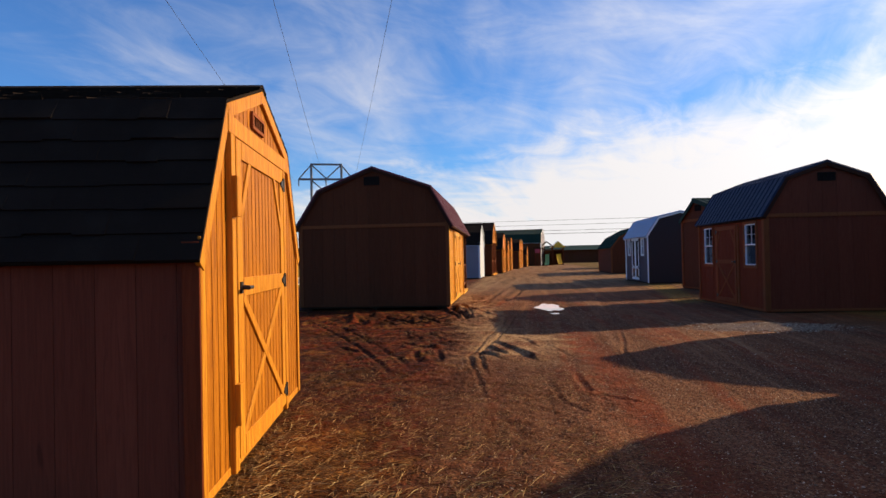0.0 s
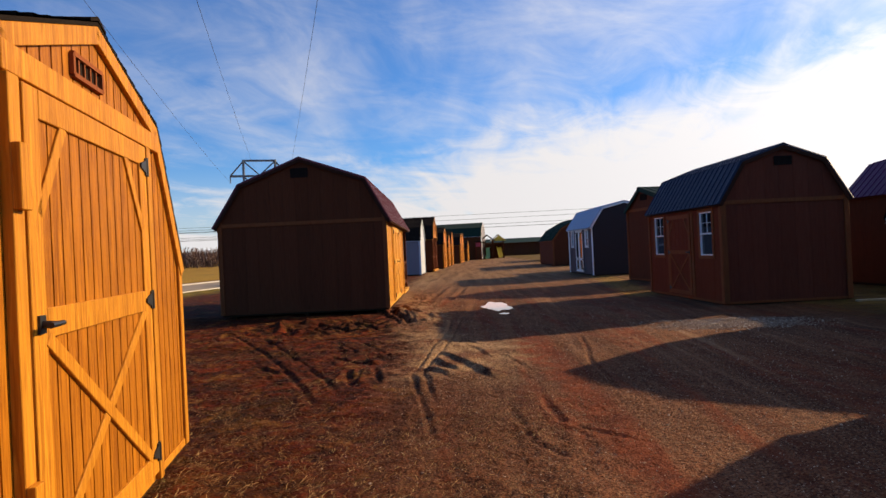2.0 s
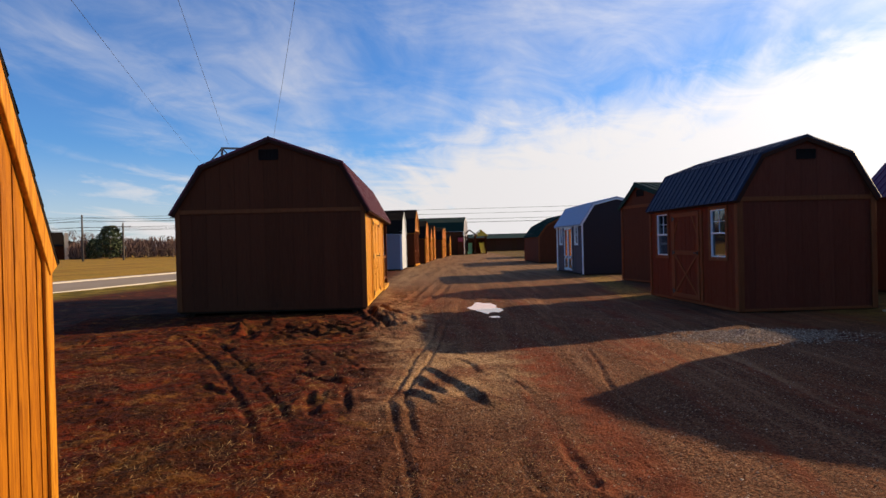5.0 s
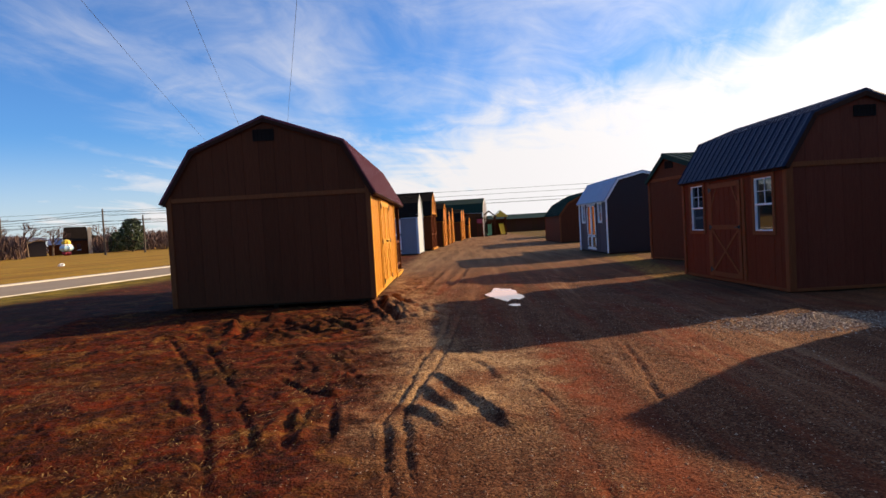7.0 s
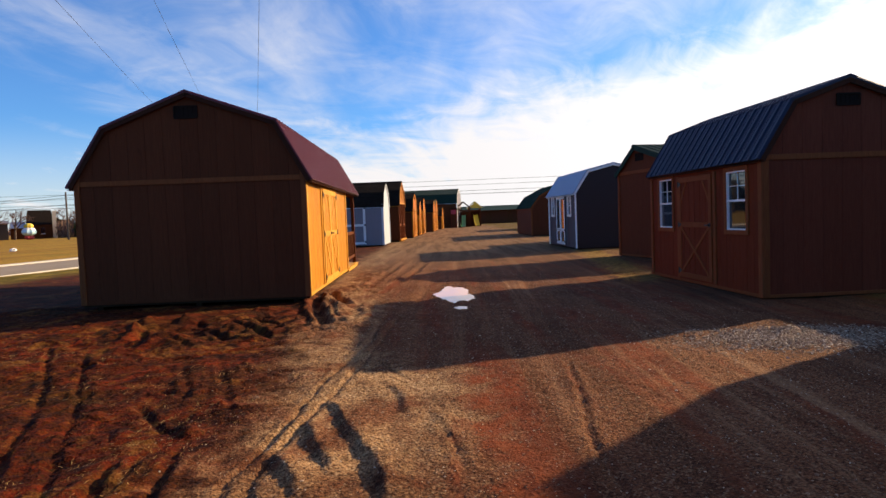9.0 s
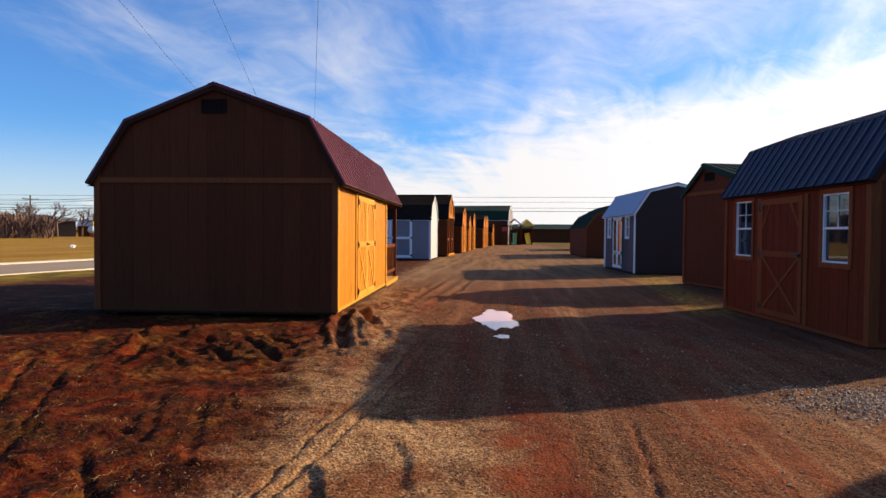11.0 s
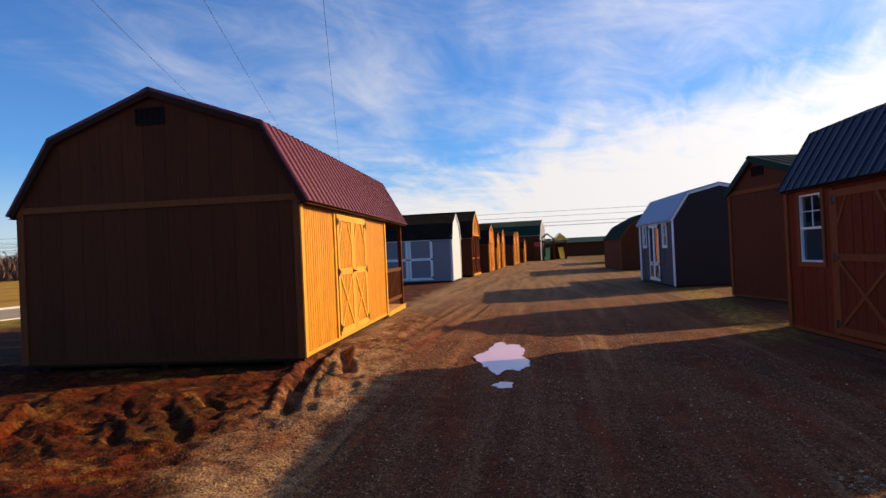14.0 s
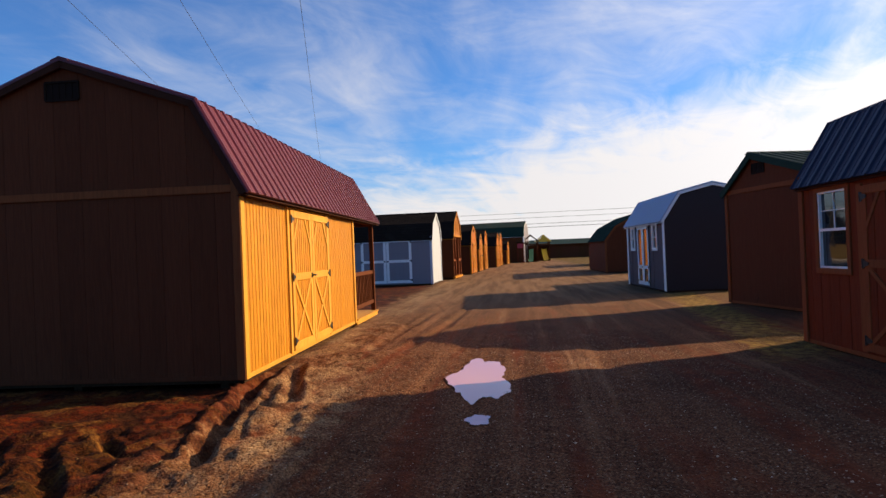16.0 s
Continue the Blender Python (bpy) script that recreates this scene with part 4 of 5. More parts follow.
    def window(self, side, x0, x1, z0, z1, trim, cols=2, name="window"):
        m = self.face(side)
        wd = part(name, box(bmesh.new(), x0, x1, 0.022, 0.030, z0, z1), glass, self.root, "dark glass in a white sash", m=m)
        zm = (z0 + z1) / 2
        f = 0.022
        for p, q in (((x0, z0 + f / 2), (x1, z0 + f / 2)), ((x0, z1 - f / 2), (x1, z1 - f / 2)), ((x0 + f / 2, z0), (x0 + f / 2, z1)), ((x1 - f / 2, z0), (x1 - f / 2, z1)), ((x0, zm), (x1, zm))):
            part("sash", beam(bmesh.new(), p, q, f * (1.5 if p[1] == zm else 1.2), -0.014, 0.022), white_paint, wd)
        for zz in (zm + (z1 - zm) * 0.5,):
            part("glazing_bar", beam(bmesh.new(), (x0, zz), (x1, zz), 0.010, 0.010, 0.022), white_paint, wd)
        for c in range(1, cols):
            xx = x0 + (x1 - x0) * c / cols
            part("glazing_bar", beam(bmesh.new(), (xx, zm), (xx, z1), 0.010, 0.010, 0.022), white_paint, wd)
        t = 0.07
        if trim is not None:
            for p, q in (((x0 - t, z0 - t / 2), (x1 + t, z0 - t / 2)), ((x0 - t, z1 + t / 2), (x1 + t, z1 + t / 2)), ((x0 - t / 2, z0), (x0 - t / 2, z1)), ((x1 + t / 2, z0), (x1 + t / 2, z1))):
                part("window_trim", beam(bmesh.new(), p, q, t, -0.030, -0.009), trim, wd, bevel=0.003)


def gambrel(w, eave, knee_in, knee, peak):
    return [(-w / 2, eave), (-w / 2 + knee_in, knee), (0, peak), (w / 2 - knee_in, knee), (w / 2, eave)]


def along_lane(corner, yaw, w, length):
    """A shed whose ridge runs along the heading; corner: its near left foot."""
    u, v = heading(yaw)
    c = Vector(corner) + u * length / 2 + v * w / 2
    return pose(c.x, c.y, 0, 0, 0, -yaw)


def across_lane(corner, yaw, w, length):
    """A shed whose front gable faces the lane to its right; corner: the gable's near foot."""
    u, v = heading(yaw)
    c = Vector(corner) + u * w / 2 - v * length / 2
    return pose(c.x, c.y, 0, 0, 0, 90 - yaw)


# small honey-coloured barn shed, gable with a single door to the lane
def build_small_barn():
    w, l = 2.84, 4.9
    s = Shed("barn_shed", across_lane((-0.352, 3.422), 6.5, w, l), w, l, gambrel(w, 1.45, 0.465, 2.25, 2.57), 0.10, "small honey-stained wooden barn shed with black shingle roof", group="portable sheds")
    s.under()
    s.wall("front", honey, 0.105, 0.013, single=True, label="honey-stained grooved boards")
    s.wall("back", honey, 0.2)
    # side walls and their trim: honey boards with shade put into the colour
    s.wall("left", shade_plum, 0.2, 0.003, single=True)
    s.wall("right", shade_brown, 0.2)
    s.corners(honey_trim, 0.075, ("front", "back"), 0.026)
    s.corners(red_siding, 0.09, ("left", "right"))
    s.sill(honey_trim, ("front",))
    s.roof("shingle", shingle, honey_trim, 0.075, 0.034, trim_width=0.085, eave=red_siding)
    s.vent("front", -0.12, 2.285, 0.34, 0.095, brown_trim)
    # door between x -0.78 and 0.60
    s.boards("front", "door_post", honey_trim, [((-0.885, 0.08), (-0.885, 2.07), 0.08), ((0.690, 0.08), (0.690, 2.07), 0.07)], -0.048, -0.008)
    s.boards("front", "header_trim", honey_trim, [((-0.94, 2.13), (0.92, 2.13), 0.11)], -0.040, -0.008)
    s.leaf("front", -0.825, 0.618, 0.14, 2.06, honey, honey_trim, True, True, 0.105, 0.115, 0.53, single=True)
    # slide-bolt blocks beside the door
    s.boards("front", "latch_block", honey_trim, [((-0.89, 1.58), (-0.89, 1.82), 0.07), ((-0.89, 0.36), (-0.89, 0.60), 0.07)], -0.080, -0.048)


# large barn with maroon metal roof, porch at the far end
def build_porch_barn():
    w, l, wall = 3.86, 7.62, 5.42
    u, v = heading(15.5)
    s = Shed("lofted_barn", along_lane(Vector((3.24, 15.82)) - v * w, 15.5, w, l), w, l, [(-w / 2, 2.31), (-w / 2 + 0.50, 3.09), (0, 3.66), (w / 2 - 0.43, 3.13), (w / 2, 2.35)], 0.12, "large brown lofted barn with maroon metal roof and end porch", group="portable sheds", wall_y=-l / 2 + wall)
    s.under()
    # front and left, trim too: the right side's stain with shade painted in
    s.wall("front", shade_brown, 0.30, 0.004, single=True)
    s.wall("left", shade_brown, 0.30, 0.006)
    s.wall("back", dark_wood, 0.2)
    y0 = s.y0
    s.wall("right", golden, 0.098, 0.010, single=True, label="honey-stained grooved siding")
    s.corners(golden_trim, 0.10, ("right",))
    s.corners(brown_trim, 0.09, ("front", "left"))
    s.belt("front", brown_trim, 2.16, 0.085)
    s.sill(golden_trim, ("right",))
    s.sill(shade_brown, ("front", "left"))
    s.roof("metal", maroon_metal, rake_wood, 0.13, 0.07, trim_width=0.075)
    s.vent("front", -0.015, 3.32, 0.38, 0.20, vent_dark)
    # double door
    a, b = y0 + 1.60, y0 + 3.48
    mid = (a + b) / 2
    s.boards("right", "door_post", golden_trim, [((a - 0.05, 0.13), (a - 0.05, 2.05), 0.08), ((b + 0.05, 0.13), (b + 0.05, 2.05), 0.08)], -0.032, -0.008)
    s.boards("right", "header_trim", golden_trim, [((a - 0.09, 2.075), (b + 0.09, 2.075), 0.06)], -0.034, -0.008)
    s.leaf("right", a, mid - 0.006, 0.16, 2.03, golden, golden_trim, False, True, 0.098, 0.10, 0.52, single=True)
    s.leaf("right", mid + 0.006, b, 0.16, 2.03, golden, golden_trim, True, True, 0.098, 0.10, 0.52, single=True, handle=False)
    # porch deck, posts, rails, far gable
    yw, ye = s.wy1, s.y1
    bm = bmesh.new()
    box(bm, -w / 2, w / 2 + 0.03, yw + 0.05, ye, 0.05, 0.13)
    part("porch_frame", bm, golden_trim, s.root, bevel=0.004)
    n = 15
    bw = (ye - yw - 0.06) / n
    plank = part("plank", box(bmesh.new(), -w / 2, w / 2 + 0.05, 0.004, bw - 0.004, 0.13, 0.158), golden_trim, s.root, m=Matrix.Translation((0, yw + 0.06, 0)))
    for i in range(1, n):
        again(plank, Matrix.Translation((0, yw + 0.06 + i * bw, 0)))
    post = part("porch_post", box(bmesh.new(), -0.045, 0.045, -0.045, 0.045, 0.158, 2.16), dark_wood, s.root, bevel=0.005, m=Matrix.Translation((w / 2 - 0.05, ye - 0.06, 0)))
    for x, y in ((-w / 2 + 0.05, ye - 0.06), (-0.6, ye - 0.06), (0.6, ye - 0.06)):
        again(post, Matrix.Translation((x, y, 0)))
    part("porch_beam", box(bmesh.new(), -w / 2, w / 2, ye - 0.10, ye - 0.01, 2.05, 2.18), dark_wood, s.root)
    part("porch_beam", box(bmesh.new(), w / 2 - 0.10, w / 2 - 0.01, yw, ye, 2.07, 2.18), dark_wood, s.root)
    for z in (0.36, 1.02):
        part("porch_rail", box(bmesh.new(), w / 2 - 0.08, w / 2 - 0.03, yw + 0.05, ye - 0.1, z - 0.04, z + 0.04), dark_wood, s.root, bevel=0.004)
    bal = part("baluster", box(bmesh.new(), w / 2 - 0.07, w / 2 - 0.04, -0.018, 0.018, 0.40, 0.98), dark_wood, s.root, m=Matrix.Translation((0, yw + 0.2, 0)))
    for i in range(1, 13):
        again(bal, Matrix.Translation((0, yw + 0.2 + i * 0.145, 0)))
    bm = bmesh.new()
    prism(bm, [(-w / 2, 2.14), (w / 2, 2.14)] + [(x, z - 0.02) for x, z in s.prof[::-1]], ye - 0.05, ye - 0.01)
    part("end_gable", bm, shade_brown, s.root)
    part("porch_ceiling", box(bmesh.new(), -w / 2, w / 2, yw, ye - 0.05, 2.19, 2.21), shade_brown, s.root)


# red-brown barn cabin with a navy metal roof
def build_cabin_barn():
    w, l = 2.58, 4.03
    s = Shed("barn_cabin", along_lane((9.40, 12.10), 13.5, w, l), w, l, gambrel(w, 2.17, 0.43, 2.87, 3.18), 0.04, "red-brown barn cabin with navy metal roof and windows", group="portable sheds")
    s.under()
    # along the left wall x runs from the far end to the near end
    def xx(u):
        return l / 2 - u
    w1, w2 = (xx(1.00), xx(0.42), 1.00, 1.92), (xx(3.62), xx(3.02), 1.00, 1.94)
    s.wall("left", red_siding, 0.2, 0.006, holes=(w1, w2), single=True)
    # gables: same siding as the left wall, their shade painted into the colour
    s.wall("front", shade_plum, 0.30, 0.004, single=True)
    s.wall("back", shade_plum, 0.3)
    s.wall("right", red_siding, 0.3)
    s.corners(brown_trim, 0.10, ("left", "front"))
    s.corners(brown_trim, 0.10, ("right", "back"))
    s.belt("front", brown_trim, 2.06, 0.08)
    s.sill(brown_trim, ("front", "left"))
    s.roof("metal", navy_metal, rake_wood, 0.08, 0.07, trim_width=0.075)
    s.vent("front", 0.0, 2.86, 0.34, 0.16, vent_dark)
    for q in (w1, w2):
        s.window("left", *q, brown_trim)
    a, b = xx(2.80), xx(1.34)
    s.boards("left", "door_post", brown_trim, [((a + 0.05, 0.08), (a + 0.05, 1.96), 0.10), ((b - 0.05, 0.08), (b - 0.05, 1.96), 0.10)], -0.032, -0.008)
    s.leaf("left", a + 0.11, b - 0.11, 0.10, 1.93, red_siding, brown_trim, False, True, 0.2, 0.09, 0.53, single=True)


# brown shed with an uneven roof, steep towards the lane
def build_saltbox():
    w, l = 3.5, 3.8
    s = Shed("saltbox_shed", across_lane((13.02, 21.38), 184, w, l), w, l, [(-w / 2, 2.50), (-w / 2 + 1.02, 3.19), (w / 2, 2.46)], 0.05, "brown wooden saltbox shed with dark green metal roof", group="portable sheds")
    s.under()
    for side in ("front", "back", "left", "right"):
        s.wall(side, shade_brown, 0.3, 0.006)
    s.corners(brown_trim, 0.10)
    s.belt("front", brown_trim, 2.45, 0.09)
    s.sill(brown_trim)
    s.roof("metal", green_metal, green_metal, 0.10, 0.10)
    s.vent("front", -0.55, 2.86, 0.40, 0.20, vent_dark)


# slate-coloured barn with white trim and a pale metal roof
def build_slate_barn():
    w, l = 2.75, 4.38
    s = Shed("painted_barn", along_lane((13.68, 25.15), 14, w, l), w, l, gambrel(w, 2.22, 0.42, 2.86, 3.09), 0.06, "slate-painted barn with white trim and pale metal roof", group="portable sheds")
    s.under()

    def xx(u):
        return l / 2 - u
    w1, w2 = (xx(1.22), xx(0.80), 1.27, 1.96), (xx(3.84), xx(3.42), 1.27, 1.96)
    # one slate paint: lighter lane wall, darker gables, shade put into the colours
    s.wall("left", slate_lane_side, 0.2, holes=(w1, w2))
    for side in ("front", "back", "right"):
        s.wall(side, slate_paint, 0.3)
    s.corners(white_paint, 0.15, ("left",))
    s.corners(white_paint, 0.10, ("back", "right"))
    s.roof("metal", silver_metal, white_paint, 0.12, 0.05, trim_width=0.07)
    for q in (w1, w2):
        s.window("left", *q, white_paint)
    a, b = xx(2.95), xx(1.62)
    m = (a + b) / 2
    s.leaf("left", a, m - 0.005, 0.12, 2.0, slate_lane_side, white_paint, False, False, 0.2, 0.11, 0.3, glazed=True, diag=False)
    s.leaf("left", m + 0.005, b, 0.12, 2.0, slate_lane_side, white_paint, True, False, 0.2, 0.11, 0.3, glazed=True, diag=False, handle=False)


def build_plain_barn(name, corner, yaw, w, l, eave, knee_in, knee, peak, siding, gable_mat, trim, roof_style, roof_mat, across, label, door=True):
    """A gambrel shed with a plain gable or a gable door."""
    m = across_lane(corner, yaw, w, l) if across else along_lane(corner, yaw, w, l)
    s = Shed(name, m, w, l, gambrel(w, eave, knee_in, knee, peak), 0.06, label, group="portable sheds")
    s.under()
    s.wall("front", gable_mat, 0.2, 0.008)
    for side in ("back", "left", "right"):
        s.wall(side, siding, 0.3)
    s.corners(trim, 0.08, ("front", "left"))
    s.roof(roof_style, roof_mat, trim, 0.08, 0.05)
    if door:
        dw = min(1.5, w * 0.55)
        s.leaf("front", -dw / 2, 0, 0.12, min(2.0, peak - 0.75), gable_mat, trim, False, True, handle=False)
        s.leaf("front", 0.01, dw / 2, 0.12, min(2.0, peak - 0.75), gable_mat, trim, True, True)
        s.vent("front", 0, peak - 0.35, 0.3, 0.15, vent_dark)
    return s


def build_grey_shed():
    w, l = 2.9, 5.0
    s = Shed("grey_shed", across_lane((8.87, 36.18), 18.6, w, l), w, l, gambrel(w, 2.16, 0.30, 2.75, 3.28), 0.08, "grey painted shed with white trim, doors and black roof", group="portable sheds")
    s.under()
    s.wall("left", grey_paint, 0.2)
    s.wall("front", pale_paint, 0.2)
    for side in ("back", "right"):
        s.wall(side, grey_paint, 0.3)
    s.corners(pale_paint, 0.10, ("front", "left"))
    s.roof("shingle", shingle, pale_paint, 0.08, 0.06)
    # along the left wall x runs from the back to the lane end
    b = l / 2 - 0.90
    a = b - 2.30
    m = (a + b) / 2
    s.leaf("left", a, m - 0.01, 0.14, 2.08, grey_paint, white_paint, False, False, 0.2, 0.12, 0.5, diag=False, single=True)
    s.leaf("left", m + 0.01, b, 0.14, 2.08, grey_paint, white_paint, True, False, 0.2, 0.12, 0.5, diag=False, single=True)


def build_porch_cabin():
    """Cabin whose open porch faces the lane under a boarded gable."""
    w, l, porch = 3.0, 5.6, 1.2
    u, v = heading(16)
    m = across_lane((10.85, 40.97), 20, w, l)
    s = Shed("porch_cabin", m, w, l, gambrel(w, 2.3, 0.36, 3.05, 3.62), 0.12, "brown wooden porch cabin with black shingle roof", group="portable sheds")
    s.under()
    # walls: wood of the honey gable with shade put into the colour
    for side in ("left", "right", "back"):
        s.wall(side, dark_wood, 0.3, holes=())
    bm = bmesh.new()
    prism(bm, [(-w / 2, 2.28), (w / 2, 2.28)] + [(x, z - 0.02) for x, z in s.prof[::-1]], s.y0 + 0.0, s.y0 + 0.05)
    part("gable_wall", bm, honey, s.root, "honey-stained boarded gable")
    s.roof("shingle", shingle, honey_trim, 0.08, 0.06)
    s.boards("front", "gable_trim", honey_trim, [((-w / 2, 2.30), (w / 2, 2.30), 0.10), ((-0.3, 2.5), (-0.3, 3.1), 0.06), ((0.3, 2.5), (0.3, 3.1), 0.06), ((-0.33, 3.1), (0.33, 3.1), 0.06)])
    part("inner_wall", box(bmesh.new(), -w / 2, w / 2, s.y0 + porch, s.y0 + porch + 0.05, 0.12, 2.4), dark_wood, s.root)
    for x in (-w / 2 + 0.05, -0.55, 0.55, w / 2 - 0.05):
        part("porch_post", box(bmesh.new(), x - 0.05, x + 0.05, s.y0, s.y0 + 0.1, 0.12, 2.28), brown_trim, s.root)
    part("porch_rail", box(bmesh.new(), -w / 2 + 0.1, -0.6, s.y0 + 0.02, s.y0 + 0.08, 0.95, 1.05), brown_trim, s.root)
    part("porch_rail", box(bmesh.new(), 0.6, w / 2 - 0.1, s.y0 + 0.02, s.y0 + 0.08, 0.95, 1.05), brown_trim, s.root)
    part("porch_step", box(bmesh.new(), -w / 2, w / 2, s.y0 - 0.06, s.y0 + 0.06, 0.05, 0.16), honey_trim, s.root)


build_small_barn()
build_porch_barn()
build_cabin_barn()
build_saltbox()
build_slate_barn()
build_plain_barn("dark_barn", (18.75, 39.7), 16.5, 3.4, 6.4, 1.80, 0.52, 2.47, 3.08, shade_brown, shade_brown, brown_trim, "metal", green_metal, False, "brown wooden barn with dark green metal roof", False)
build_grey_shed()
build_porch_cabin()
# dark sides here are the orange wood with shade painted in
build_plain_barn("orange_barn", (13.23, 47.02), 20.5, 2.9, 5.0, 2.0, 0.32, 2.7, 3.12, dark_wood, orange_wood, honey_trim, "shingle", shingle, True, "orange-stained barn shed with black shingle roof")
build_plain_barn("orange_barn", (14.90, 51.62), 20.5, 2.3, 4.5, 1.75, 0.30, 2.35, 2.72, dark_wood, orange_wood, honey_trim, "shingle", shingle, True, "narrow orange-stained barn shed with black roof")
build_plain_barn("orange_barn", (16.20, 55.12), 20.5, 2.3, 4.5, 2.1, 0.30, 2.7, 3.05, dark_wood, orange_wood, honey_trim, "shingle", shingle, True, "tall orange-stained barn shed with black roof")
build_plain_barn("orange_barn", (18.88, 61.27), 21, 2.6, 4.6, 2.0, 0.30, 2.65, 3.0, dark_wood, orange_wood, honey_trim, "shingle", shingle, True, "orange-stained barn shed beside a taller one")
build_plain_barn("orange_barn", (20.2, 64.95), 21.5, 2.6, 4.6, 2.05, 0.30, 2.75, 3.12, dark_wood, orange_wood, honey_trim, "metal", green_metal, True, "orange-stained barn shed with dark green roof")
build_plain_barn("orange_barn", (22.75, 71.1), 22, 2.3, 4.0, 1.6, 0.28, 2.1, 2.45, dark_wood, orange_wood, honey_trim, "shingle", shingle, True, "low orange-stained barn shed with black roof")
build_plain_barn("long_barn", (26.7, 77.5), 26, 4.2, 14.0, 3.1, 0.55, 4.1, 4.75, dark_wood, grey_paint, white_paint, "metal", green_metal, True, "long tall barn with dark green metal roof", False)
# sheds that stand behind others and are known by their shade on the lane
build_plain_barn("dark_barn", (17.3, 29.2), 14, 2.5, 3.4, 2.0, 0.42, 2.6, 2.95, shade_brown, shade_brown, brown_trim, "metal", green_metal, False, "brown wooden barn standing behind the slate-painted one", False)
build_plain_barn("dark_barn", (25.6, 54.5), 16, 3.0, 5.0, 1.8, 0.5, 2.4, 2.8, shade_brown, shade_brown, brown_trim, "metal", green_metal, False, "low brown wooden barn farther along the lane", False)
# sheds beside and behind the start of the walk
build_plain_barn("white_trimmed_barn", (9.98, 9.0), 152.1, 3.6, 2.2, 1.85, 0.22, 2.78, 3.0, slate_paint, slate_paint, white_paint, "shingle", shingle, True, "tall slate-painted barn with white corner trim", False)
build_plain_barn("white_trimmed_barn", tuple(Vector((7.75, 4.22)) + heading(25)[0] * 1.6), 205, 3.2, 4.2, 2.0, 0.42, 2.5, 2.95, slate_paint, slate_paint, white_paint, "shingle", shingle, True, "slate-painted barn with white trim beside the lane", False)
build_plain_barn("purple_roofed_barn", (14.35, 10.9), 14, 3.2, 3.8, 2.3, 0.75, 3.1, 3.3, dark_wood, dark_wood, dark_wood, "metal", purple_metal, False, "dark wooden barn with purple metal roof", False)


# a pale plank left on the ground
tagged(part("plank", box(bmesh.new(), -0.35, 0.35, -0.04, 0.04, 0.0, 0.035), raw_wood, None, "", 0.004, pose(11.9, 11.0, 0.0, 0, 0, -12)), "pale raw plank lying on the ground", "plank")


# ---------------------------------------------------------------- far end of the lane
def build_far_building():
    """Long low building across the end of the lane."""
    b = thing("long_building", pose(43, 104, 0, 0, 0, -20), "long low dark red building with green roof", "building")
    bm = bmesh.new()
    box(bm, -16, 16, -3, 3, -0.3, 2.1)
    part("wall", bm, dark_wood, b)
    bm = bmesh.new()
    prism(bm, [(-16.4, 2.05), (16.4, 2.05), (16.4, 2.15), (-16.4, 2.15)], -3.4, 3.4)
    part("eave_board", bm, dark_wood, b)
    bm = bmesh.new()
    a = [bm.verts.new(p) for p in ((-16.5, -3.5, 2.15), (16.5, -3.5, 2.15), (16.5, 3.5, 2.15), (-16.5, 3.5, 2.15), (-16.5, 0, 2.95), (16.5, 0, 2.95))]
    for f in ((0, 1, 5, 4), (2, 3, 4, 5), (0, 4, 3), (1, 2, 5), (3, 2, 1, 0)):
        bm.faces.new([a[i] for i in f])
    part("roof", bm, green_metal, b)
    for i in range(9):
        x = -14 + i * 3.5
        part("door", beam(bmesh.new(), (x, 0.0), (x, 1.9), 2.6, -3.03, -2.99), shade_brown, b)


build_far_building()


